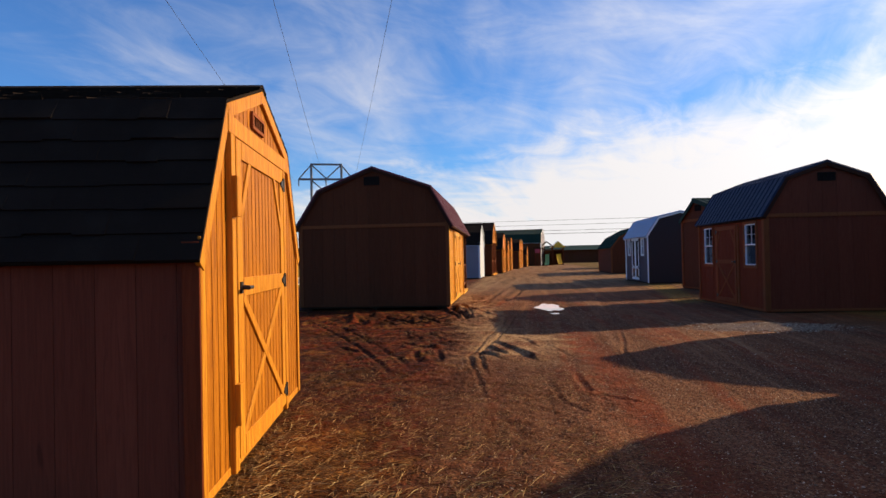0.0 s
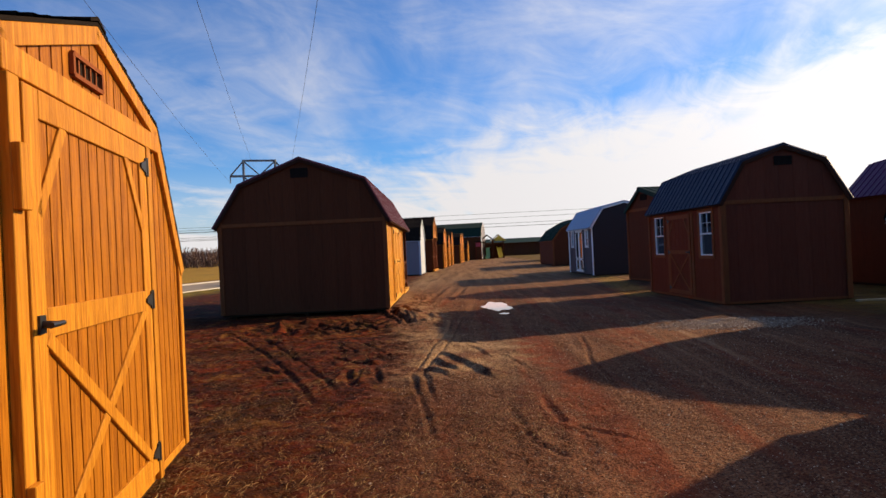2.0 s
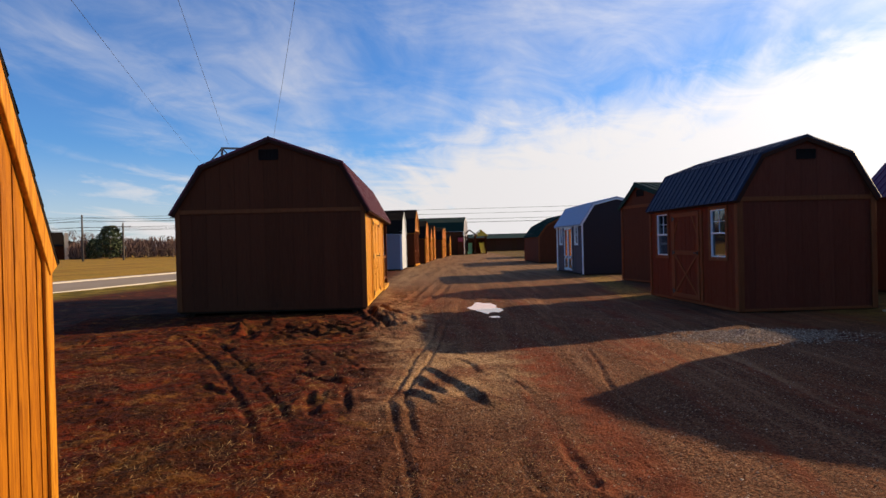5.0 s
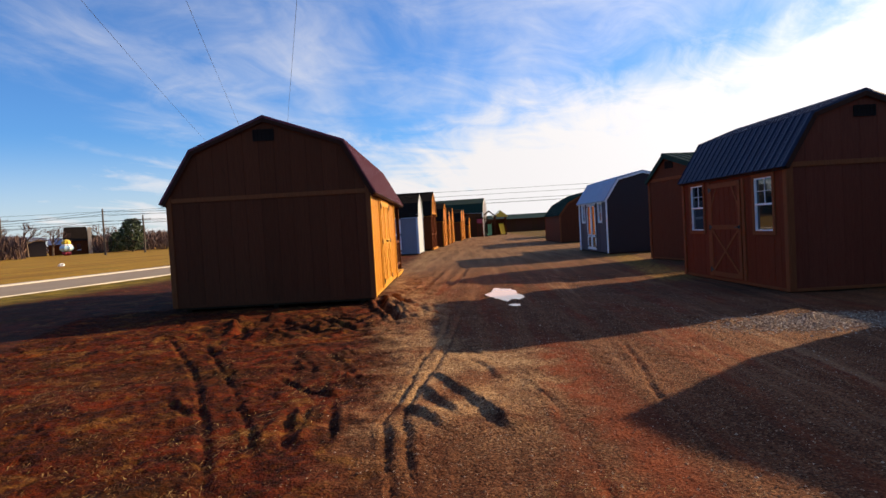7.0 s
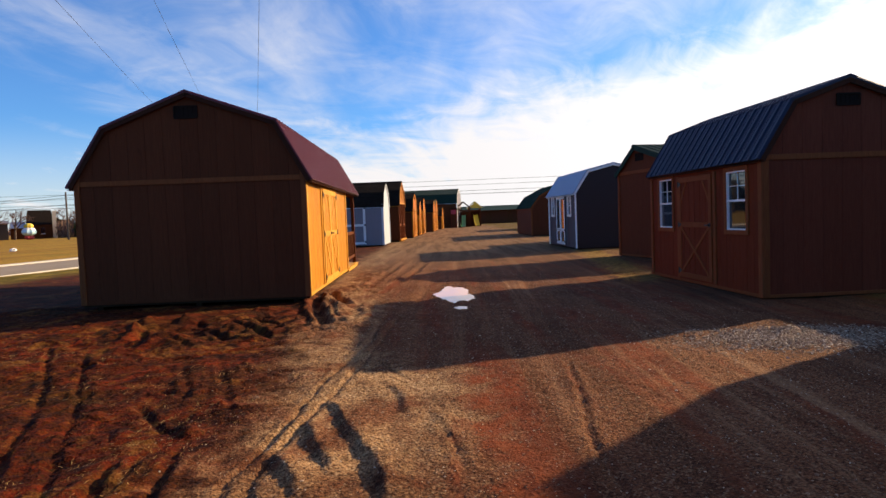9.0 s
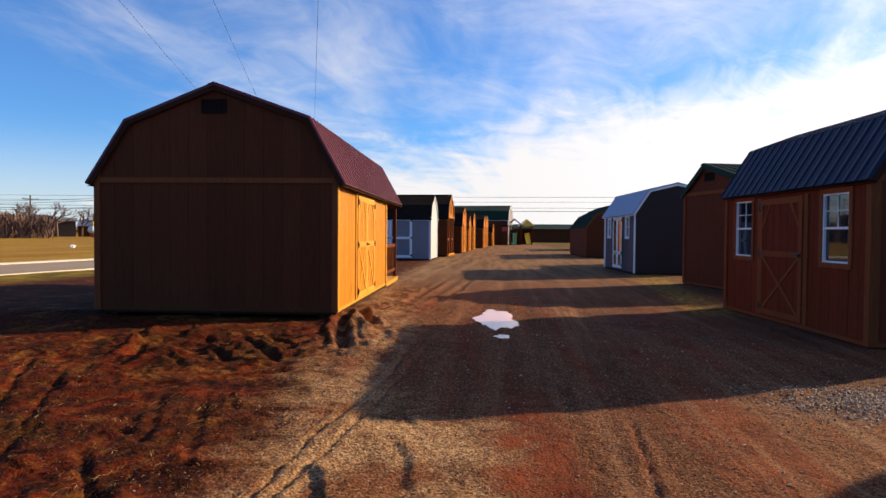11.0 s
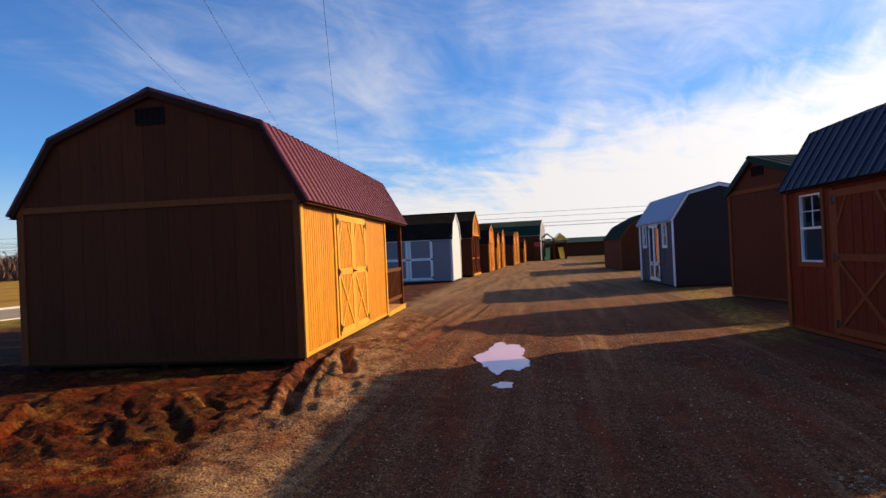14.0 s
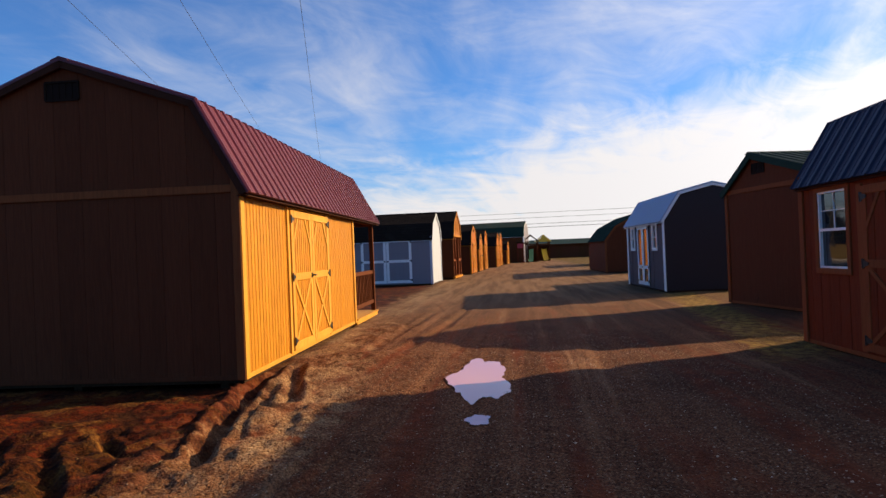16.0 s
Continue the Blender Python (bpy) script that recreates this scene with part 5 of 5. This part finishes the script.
def play_set(m, slide_mat, label, roofed):
    """Wooden play tower under an open or a covered gable, with a slide."""
    p = thing("play_set", m, label, "play set", "wooden play sets")
    for x in (-0.7, 0.7):
        for y in (-0.7, 0.7):
            part("tower_post", box(bmesh.new(), x - 0.06, x + 0.06, y - 0.06, y + 0.06, -0.05, 2.5), dark_wood, p)
    for x in (-0.72, 0.72):
        part("side_panel", box(bmesh.new(), x - 0.02, x + 0.02, -0.62, 0.62, 1.33, 1.95), dark_wood, p)
        part("base_panel", box(bmesh.new(), x - 0.02, x + 0.02, -0.62, 0.62, 0.0, 0.9), red_siding, p)
    part("back_panel", box(bmesh.new(), -0.62, 0.62, 0.70, 0.74, 0.0, 1.9), dark_wood, p)
    part("deck", box(bmesh.new(), -0.75, 0.75, -0.75, 0.75, 1.25, 1.33), dark_wood, p)
    for s in (-1, 1):
        bm = bmesh.new()
        prism(bm, [(s * 0.95, 2.35), (0, 3.15), (0, 3.22), (s * 1.0, 2.38)][::s], -0.85, 0.85)
        if roofed:
            part("roof_panel", bm, slide_mat, p)
            part("gable_panel", prism(bmesh.new(), [(0, 2.35), (s * 0.9, 2.35), (0, 3.1)][::s], -0.84, -0.80), slide_mat, p)
            continue
        bm.free()
        for y in (-0.9, 0.84):
            part("rafter", beam(bmesh.new(), (s * 0.95, 2.32), (0, 3.12), 0.14, y, y + 0.06), pole_wood, p)
    for y in (-0.7, 0.7):
        part("rail", box(bmesh.new(), -0.7, 0.7, y - 0.03, y + 0.03, 2.0, 2.1), dark_wood, p)
    for x in (-0.7, 0.7):
        part("rail", box(bmesh.new(), x - 0.03, x + 0.03, -0.7, 0.7, 2.0, 2.1), dark_wood, p)
    for k in range(5):
        part("rung", box(bmesh.new(), -0.3, 0.3, 0.76 + 0.07 * (4 - k), 0.82 + 0.07 * (4 - k), 0.2 + 0.24 * k, 0.26 + 0.24 * k), dark_wood, p)
    bm = bmesh.new()
    prev = None
    for i in range(13):
        t = i / 12
        y, z = -0.75 - 2.3 * t, 1.33 * (1 - t) ** 1.25 + 0.12
        row = [bm.verts.new(q) for q in ((-0.28, y, z + 0.14), (-0.24, y, z), (0.24, y, z), (0.28, y, z + 0.14), (0.30, y, z + 0.14), (0.26, y, z - 0.03), (-0.26, y, z - 0.03), (-0.30, y, z + 0.14))]
        if prev:
            for k in range(8):
                bm.faces.new((prev[k], prev[(k + 1) % 8], row[(k + 1) % 8], row[k]))
        prev = row
    part("slide", bm, slide_mat, p, "curved plastic slide")


play_set(pose(28.1, 79.2, 0, 0, 0, -20), green_plastic, "dark wooden play tower with an open gable frame", False)
play_set(pose(30.8, 82.5, 0, 0, 0, -14), yellow_plastic, "wooden play tower with yellow roof and slide", True)


def build_playhouse():
    """Narrow red playhouse with a pink upper panel and a dark post beside it."""
    p = thing("playhouse", pose(26.2, 77.2, 0, 0, 0, -20), "small red playhouse with pink panel and dark posts", "playhouse")
    part("body", box(bmesh.new(), -0.4, 0.35, 0, 1.0, 0.0, 2.25), red_siding, p)
    part("panel", box(bmesh.new(), -0.34, 0.28, -0.03, -0.004, 1.65, 2.15), red_cloth, p, "pink-red panel")
    part("door", box(bmesh.new(), -0.25, 0.2, -0.03, -0.004, 0.1, 1.5), dark_wood, p)
    part("roof", prism(bmesh.new(), [(-0.5, 2.25), (0.45, 2.25), (0.45, 2.33), (-0.5, 2.33)], -0.1, 1.1), shingle, p)
    for x in (0.62, 0.85):
        part("post", box(bmesh.new(), x - 0.07, x + 0.07, -0.07, 0.07, -0.05, 2.4), skid_wood, p)
    part("rail", box(bmesh.new(), 0.36, 0.95, -0.04, 0.04, 2.1, 2.2), skid_wood, p)


build_playhouse()


# ---------------------------------------------------------------- power lines
def wire(p, q, sag, r=0.015, name="power_line", label="thin dark overhead power line", group="overhead lines"):
    cu = bpy.data.curves.new(name, "CURVE")
    cu.dimensions, cu.bevel_depth, cu.bevel_resolution = "3D", r, 1
    sp = cu.splines.new("POLY")
    n = 48
    sp.points.add(n)
    for i in range(n + 1):
        t = i / n
        c = Vector(p).lerp(Vector(q), t)
        sp.points[i].co = (c.x, c.y, c.z - sag * 4 * t * (1 - t), 1)
    cu.materials.append(black_iron)
    return tagged(new(name, cu), label, "power line", group)


def build_tower():
    t = thing("transmission_tower", pose(-0.4, 130, 0), "steel lattice transmission tower with a wide crossarm", "pylon")
    for x in (-3.0, 3.0):
        part("mast", tube(bmesh.new(), (x, 0, -0.3), (x, 0, 20.8), 0.30, 0.24), grey_steel, t)
    part("crossarm", box(bmesh.new(), -5.6, 5.4, -0.2, 0.2, 17.45, 17.85), grey_steel, t)
    part("crossarm", box(bmesh.new(), -3.1, 3.1, -0.2, 0.2, 20.5, 20.85), grey_steel, t)
    for p, q in (((-5.5, 17.7), (-3, 20.6)), ((5.3, 17.7), (3, 20.6)), ((-3, 20.6), (0, 17.8)), ((3, 20.6), (0, 17.8)), ((-3, 12), (3, 17.5)), ((3, 12), (-3, 17.5))):
        part("strut", beam(bmesh.new(), p, q, 0.24, -0.1, 0.1), grey_steel, t)
    for x in (-5.5, -0.1, 5.3):
        part("insulator", tube(bmesh.new(), (x, 0, 17.55), (x, 0, 16.3), 0.13, 0.10), grey_steel, t)


build_tower()
for a, b in ((-5.9, -9.6), (-0.5, -5.3), (4.9, 0.7)):
    wire((a, 130, 16.4), (b, -150, 17.3), 3.2, 0.012)


def utility_pole(x, y, h, yaw=0.0, arm=True):
    p = thing("utility_pole", pose(x, y, 0, 0, 0, yaw), "weathered wooden utility pole with crossarm" if arm else "plain weathered wooden utility pole", "utility pole", "utility poles")
    part("pole", tube(bmesh.new(), (0, 0, -0.3), (0, 0, h), 0.17, 0.12), pole_wood, p)
    if not arm:
        return
    part("crossarm", box(bmesh.new(), -1.2, 1.2, -0.06, 0.06, h - 0.75, h - 0.6), pole_wood, p)
    for q in (-1.1, 0.0, 1.1):
        part("insulator", tube(bmesh.new(), (q, 0, h - 0.6), (q, 0, h - 0.42), 0.05, 0.03), grey_steel, p)


u20, v20 = heading(20)
far = Vector((40, 118))
ends = [far - v20 * 130, far - v20 * 62, far + v20 * 6 + Vector((34, -8)), far + v20 * 150]
for e in ends[0], ends[3]:
    utility_pole(e.x, e.y, 9.5, -20)
for h, r in ((8.9, 0.03), (8.0, 0.03), (6.9, 0.035), (6.3, 0.045)):
    wire((ends[0].x, ends[0].y, h), (ends[3].x, ends[3].y, h), 0.8, r)
utility_pole(-25.0, 119, 7.6, 70, False)
utility_pole(-19.1, 119.9, 6.3, 20)
utility_pole(-43, 128, 7.4, 20)
for h in (7.1, 6.7, 5.6):
    wire((-70, 143, h), (-25.0, 119, h), 0.6, 0.03)
    wire((-25.0, 119, h), (15, 98, h), 0.6, 0.03)


# ---------------------------------------------------------------- house, trees and field beyond the road
def build_house():
    h = thing("house", Matrix.Translation((-41.0, 167, 0)) @ pose(0, 0, 0, 0, 0, 16) @ Matrix.Diagonal((0.8, 0.9, 1.5, 1)), "brown house with dark roof and pale chimney", "house")
    part("wall", box(bmesh.new(), -4.0, 2.0, -3.0, 3.0, -0.3, 2.0), dark_wood, h)
    part("wing_wall", box(bmesh.new(), 2.02, 9.6, -2.6, 2.6, -0.3, 1.35), slate_paint, h)
    part("wing_wall", box(bmesh.new(), -8.0, -4.02, -2.4, 2.4, -0.3, 1.6), dark_wood, h)
    for pts, mat in ((((-4.5, -3.4, 2.0), (2.4, -3.4, 2.0), (2.4, 3.4, 2.0), (-4.5, 3.4, 2.0), (-4.0, 0, 4.2), (1.6, 0, 4.2)), shingle),
                     (((2.42, -3.0, 1.35), (10.2, -3.0, 1.35), (10.2, 3.0, 1.35), (2.42, 3.0, 1.35), (2.42, 0, 3.1), (7.0, 0, 1.9)), shingle),
                     (((-8.4, -2.8, 1.6), (-4.52, -2.8, 1.6), (-4.52, 2.8, 1.6), (-8.4, 2.8, 1.6), (-7.8, 0, 2.6), (-4.52, 0, 2.6)), silver_metal)):
        bm = bmesh.new()
        a = [bm.verts.new(p) for p in pts]
        for f in ((0, 1, 5, 4), (2, 3, 4, 5), (0, 4, 3), (1, 2, 5), (3, 2, 1, 0)):
            bm.faces.new([a[i] for i in f])
        part("roof", bm, mat, h)
    part("chimney", box(bmesh.new(), 1.75, 2.75, -3.9, -3.1, -0.2, 4.0), stone_mat, h)
    for x in (-3, -0.6):
        w = part("window", box(bmesh.new(), x - 0.5, x + 0.5, -3.04, -2.99, 0.7, 1.6), glass, h)
        part("frame", beam(bmesh.new(), (x - 0.55, 0.65), (x + 0.55, 0.65), 0.1, -3.08, -3.0), white_paint, w)
    o = thing("outbuilding", Matrix.Translation((-50.5, 160, 0)) @ pose(0, 0, 0, 0, 0, 18) @ Matrix.Diagonal((0.85, 1, 1.7, 1)), "low dark outbuilding beside the house", "building")
    part("wall", box(bmesh.new(), -5, 5, -2.5, 2.5, -0.3, 2.0), slate_paint, o)
    bm = bmesh.new()
    prism(bm, [(-5.3, 2.0), (5.3, 2.0), (5.3, 2.35), (-5.3, 2.9)], -2.8, 2.8)
    part("roof", bm, silver_metal, o)


build_house()


def build_inflatable():
    t = thing("inflatable_decoration", Matrix.Translation((-38.3, 146.5, 0)) @ Matrix.Scale(1.35, 4), "colourful round inflatable yard decoration in the field", "decoration")
    for name, z, r, sq, mat in (("base", 0.35, 0.62, 0.6, red_cloth), ("body", 1.10, 0.95, 0.62, cyan_cloth), ("band", 1.45, 0.80, 0.45, white_cloth), ("top", 1.95, 0.62, 0.75, yellow_plastic)):
        bm = bmesh.new()
        bmesh.ops.create_uvsphere(bm, u_segments=18, v_segments=12, radius=r)
        for v in bm.verts:
            lobe = 1 + 0.06 * math.cos(8 * math.atan2(v.co.y, v.co.x))
            v.co = Vector((v.co.x * lobe, v.co.y * lobe, v.co.z * sq + z))
        part(name, bm, mat, t)


build_inflatable()


def build_bag():
    """Crumpled white bag caught in the grass."""
    rnd = random.Random(9)
    bm = bmesh.new()
    bmesh.ops.create_icosphere(bm, subdivisions=2, radius=0.20)
    for v in bm.verts:
        k = rnd.uniform(0.65, 1.2)
        v.co = Vector((v.co.x * 1.4 * k, v.co.y * k, max(v.co.z * 0.9 * k, -0.1) + 0.1))
    ob = part("bag", bm, white_cloth, m=pose(-14.7, 60.0, 0.0, 0, 0, 30))
    return tagged(ob, "crumpled white plastic bag lying in the dry field", "bag")


build_bag()


def bare_tree_mesh(seed, height):
    """Trunk with limbs, and a crown of thin twigs."""
    rnd = random.Random(seed)
    trunk, crown = bmesh.new(), bmesh.new()

    def grow(p, d, length, r, depth):
        q = p + d * length
        tube(trunk if depth < 2 else crown, p, q, r, r * 0.62, 6 if depth < 2 else 3)
        if depth == 4:
            return
        for _ in range((5, 4, 4, 4)[depth]):
            turn = Vector((rnd.gauss(0, 1), rnd.gauss(0, 1), rnd.gauss(0.35, 0.6))).normalized()
            nd = (d * rnd.uniform(0.5, 1.0) + turn * rnd.uniform(0.5, 0.9)).normalized()
            nd.z = max(nd.z, -0.05)
            grow(p.lerp(q, rnd.uniform(0.55, 1.0)), nd.normalized(), length * rnd.uniform(0.52, 0.78), r * 0.5, depth + 1)

    grow(Vector((0, 0, -0.2)), Vector((rnd.uniform(-0.05, 0.05), 0, 1)).normalized(), height * 0.34, height * 0.026, 0)
    return mesh_of("trunk", trunk, bark), mesh_of("crown", crown, twig)


TREES = [bare_tree_mesh(i, 6.0) for i in range(4)]


def bare_tree(x, y, k, s, turn):
    t = thing("bare_tree", Matrix.Translation((x, y, 0)) @ pose(0, 0, 0, 0, 0, turn) @ Matrix.Scale(s, 4), "bare winter tree with reddish brown twigs", "tree", "trees beyond the field")
    for me, name in zip(TREES[k % 4], ("trunk", "crown")):
        o = new(name, me)
        o.parent = t


rt = random.Random(11)
for x, y, s in ((-48.5, 143, 1.75), (-52, 146, 1.9), (-56, 140, 1.7), (-60, 148, 1.9), (-47, 152, 1.9), (-44.8, 160, 1.7), (-38, 184, 1.9), (-33, 188, 1.9), (-43, 190, 2.0), (-36, 172, 1.0), (-31, 176, 1.1), (-28, 170, 0.9), (-19.5, 150, 0.9), (-16.5, 156, 1.0), (-14.5, 149, 0.85), (-12, 153, 0.95), (-10, 158, 1.0), (-22, 173, 0.9), (-8, 155, 0.9), (-66, 138, 1.2), (-71, 144, 1.3), (-76, 136, 1.1), (-5.5, 159, 0.85), (-3, 157, 0.8), (-81, 130, 1.2), (-67, 128, 1.1), (-25, 178, 0.9), (-17, 174, 0.9), (-12, 178, 0.9), (-7, 176, 0.95), (-2, 178, 0.9), (3, 172, 0.8)):
    bare_tree(x, y, rt.randrange(4), s, rt.uniform(0, 360))


def evergreen(x, y, s):
    t = thing("evergreen_tree", Matrix.Translation((x, y, 0)) @ Matrix.Scale(s, 4), "dense dark evergreen tree", "tree", "trees beyond the field")
    part("trunk", tube(bmesh.new(), (0, 0, -0.2), (0, 0, 3.0), 0.16, 0.08), bark, t)
    rnd = random.Random(int(x * 10))
    bm = bmesh.new()
    for _ in range(1500):
        a, z = rnd.uniform(0, 6.283), rnd.uniform(0.3, 4.4)
        r = (1.7 * math.sqrt(max(0.0, 1 - ((z - 1.7) / 2.8) ** 2)) + 0.25 * math.sin(3 * a + z * 2)) * math.sqrt(rnd.uniform(0.25, 1.0))
        c = Vector((r * math.cos(a), r * math.sin(a), z))
        d = Vector((rnd.gauss(0, 1), rnd.gauss(0, 1), rnd.gauss(0, 1))).normalized() * 0.22
        e = Vector((rnd.gauss(0, 1), rnd.gauss(0, 1), rnd.gauss(0, 1))).normalized() * 0.16
        bm.faces.new([bm.verts.new(c + q) for q in (d, e, -d, -e)])
    part("crown", bm, leaf_mat, t)


evergreen(-26.8, 150, 1.55)
evergreen(-31.5, 158, 1.0)


def build_far_woods():
    """Low uneven band of bare brush along the horizon."""
    rnd = random.Random(4)
    verts, faces = [], []
    for k in range(34000):
        base = 2.1
        if k < 9000:
            az, d = rnd.uniform(-75, 45), rnd.uniform(185, 260)
        elif k < 22000:
            az, d, base = rnd.uniform(-13, 8), rnd.uniform(160, 185), 3.9
        else:
            az, d, base = rnd.uniform(-30, -17.2), rnd.uniform(128, 150), 3.4
        x, y = d * math.sin(radians(az)), d * math.cos(radians(az))
        top = base + 1.1 * noise.noise(Vector((x * 0.06, y * 0.06, 1.0))) + 0.8 * noise.noise(Vector((x * 0.25, y * 0.25, 4.0)))
        z = top * rnd.random() ** 0.7
        a, w, h = rnd.uniform(0, 3.14), *((rnd.uniform(0.15, 0.7), rnd.uniform(0.15, 0.6)) if k < 9000 else (rnd.uniform(0.03, 0.14), rnd.uniform(0.25, 0.8)))
        dx, dy, lean = w * math.cos(a), w * math.sin(a), rnd.uniform(-0.4, 0.4)
        b = len(verts)
        verts += [(x - dx, y - dy, z - h), (x + dx, y + dy, z - h * 0.6), (x + dx * 0.6 + lean, y + dy * 0.6, z + h), (x - dx * 0.3 + lean, y - dy * 0.3, z + h * 0.7)]
        faces.append((b, b + 1, b + 2, b + 3))
    me = bpy.data.meshes.new("far_woods")
    me.from_pydata(verts, [], faces)
    me.materials.append(twig)
    return tagged(new("far_woods", me), "distant leafless brown brush along the horizon", "woods", kind="stuff")


build_far_woods()


# ---------------------------------------------------------------- loose ground cover
def heights(pts):
    p = np.array(pts)
    return ground_height(p[:, 0], p[:, 1])


def build_pebbles():
    rnd = random.Random(21)
    pts = []
    while len(pts) < 42000:
        k = rnd.random()
        if k < 0.14:
            x = rnd.gauss(7.6, 0.55)
            y, s = 9.80 - 0.25 * (x - 7.7) + rnd.gauss(0, 0.28), rnd.uniform(0.006, 0.019)
        else:
            x, y = rnd.uniform(0.8, 8.6), 3.0 + 16 * rnd.random() ** 1.3
            sd = lane_side(x, y)
            if sd < -0.9 + 1.2 * rnd.random() or sd > 7:
                continue
            s = rnd.uniform(0.003, 0.008) if rnd.random() < 0.97 else rnd.uniform(0.008, 0.014)
        if any(in_puddle(x, y, *p) < 1.3 for p in PUDDLES):
            continue
        pts.append((x, y, s))
    zs = heights(pts)
    verts, faces = [], []
    for (x, y, s), z in zip(pts, zs):
        b, a, sq = len(verts), rnd.uniform(0, 6.28), rnd.uniform(0.45, 0.8)
        for i in range(4):
            r = s * rnd.uniform(0.75, 1.25)
            verts.append((x + r * math.cos(a + i * 1.57), y + r * math.sin(a + i * 1.57), z + s * sq * 0.2))
        verts.append((x + rnd.uniform(-0.3, 0.3) * s, y + rnd.uniform(-0.3, 0.3) * s, z + s * sq))
        verts.append((x, y, z - s * 0.5))
        for i in range(4):
            j = (i + 1) % 4
            faces += [(b + i, b + j, b + 4), (b + j, b + i, b + 5)]
    me = bpy.data.meshes.new("gravel")
    me.from_pydata(verts, [], faces)
    me.materials.append(pebble_mat)
    return tagged(new("gravel", me), "loose mixed gravel scattered over the lane", "gravel", kind="stuff")


def build_straw():
    rnd = random.Random(22)
    pts = []
    while len(pts) < 80000:
        k = rnd.random()
        if k < 0.04:
            x, y = rnd.gauss(10.3, 0.35), rnd.gauss(16.3, 0.30)
        elif k < 0.06:
            x, y = rnd.gauss(12.9, 0.6), rnd.gauss(23.6, 0.5)
        else:
            x, y = rnd.uniform(-4.5, 3.6), 2.4 + 11.5 * rnd.random() ** 1.2
            if lane_side(x, y) > (0.1 if y > 6.8 else 2.2) - 1.2 * rnd.random():
                continue
            thick = noise.noise(Vector((x * 0.9, y * 0.9, 2.0))) + 0.6 * noise.noise(Vector((x * 3.1, y * 3.1, 5.0)))
            limit = (-0.5 if y < 6.6 else -0.1 + 0.05 * (y - 7)) + max(0.0, 0.3 * lane_side(x, y))
            if thick < limit + 0.7 * (rnd.random() - 0.3):
                continue
            if 3.3 < y < 6.4 and x < -0.37 + 0.114 * (y - 3.42):
                continue
        pts.append((x, y, rnd.uniform(0.03, 0.12) * (0.34 + 0.75 * min(1.0, max(0.0, (6.6 - y - 0.9 * x) / 2.6)))))
    zs = heights(pts)
    verts, faces = [], []
    for (x, y, s), z in zip(pts, zs):
        b, a = len(verts), rnd.uniform(0, 6.28)
        lean = rnd.uniform(1.0, 2.2)
        dx, dy = math.cos(a), math.sin(a)
        w = rnd.uniform(0.0007, 0.0017)
        verts += [(x - dy * w, y + dx * w, z - 0.004), (x + dy * w, y - dx * w, z - 0.004), (x + dx * s * lean * 0.5 + dy * w, y + dy * s * lean * 0.5 - dx * w, z + s * 0.15),
                  (x + dx * s * lean * 0.5 - dy * w, y + dy * s * lean * 0.5 + dx * w, z + s * 0.18), (x + dx * s * lean, y + dy * s * lean, z + s * rnd.uniform(0.05, 0.35))]
        faces += [(b, b + 1, b + 2, b + 3), (b + 3, b + 2, b + 4)]
    me = bpy.data.meshes.new("dry_grass")
    me.from_pydata(verts, [], faces)
    me.materials.append(straw_mat)
    return tagged(new("dry_grass", me), "flattened dry straw-coloured grass over the clay", "grass", kind="stuff")


build_pebbles()
build_straw()
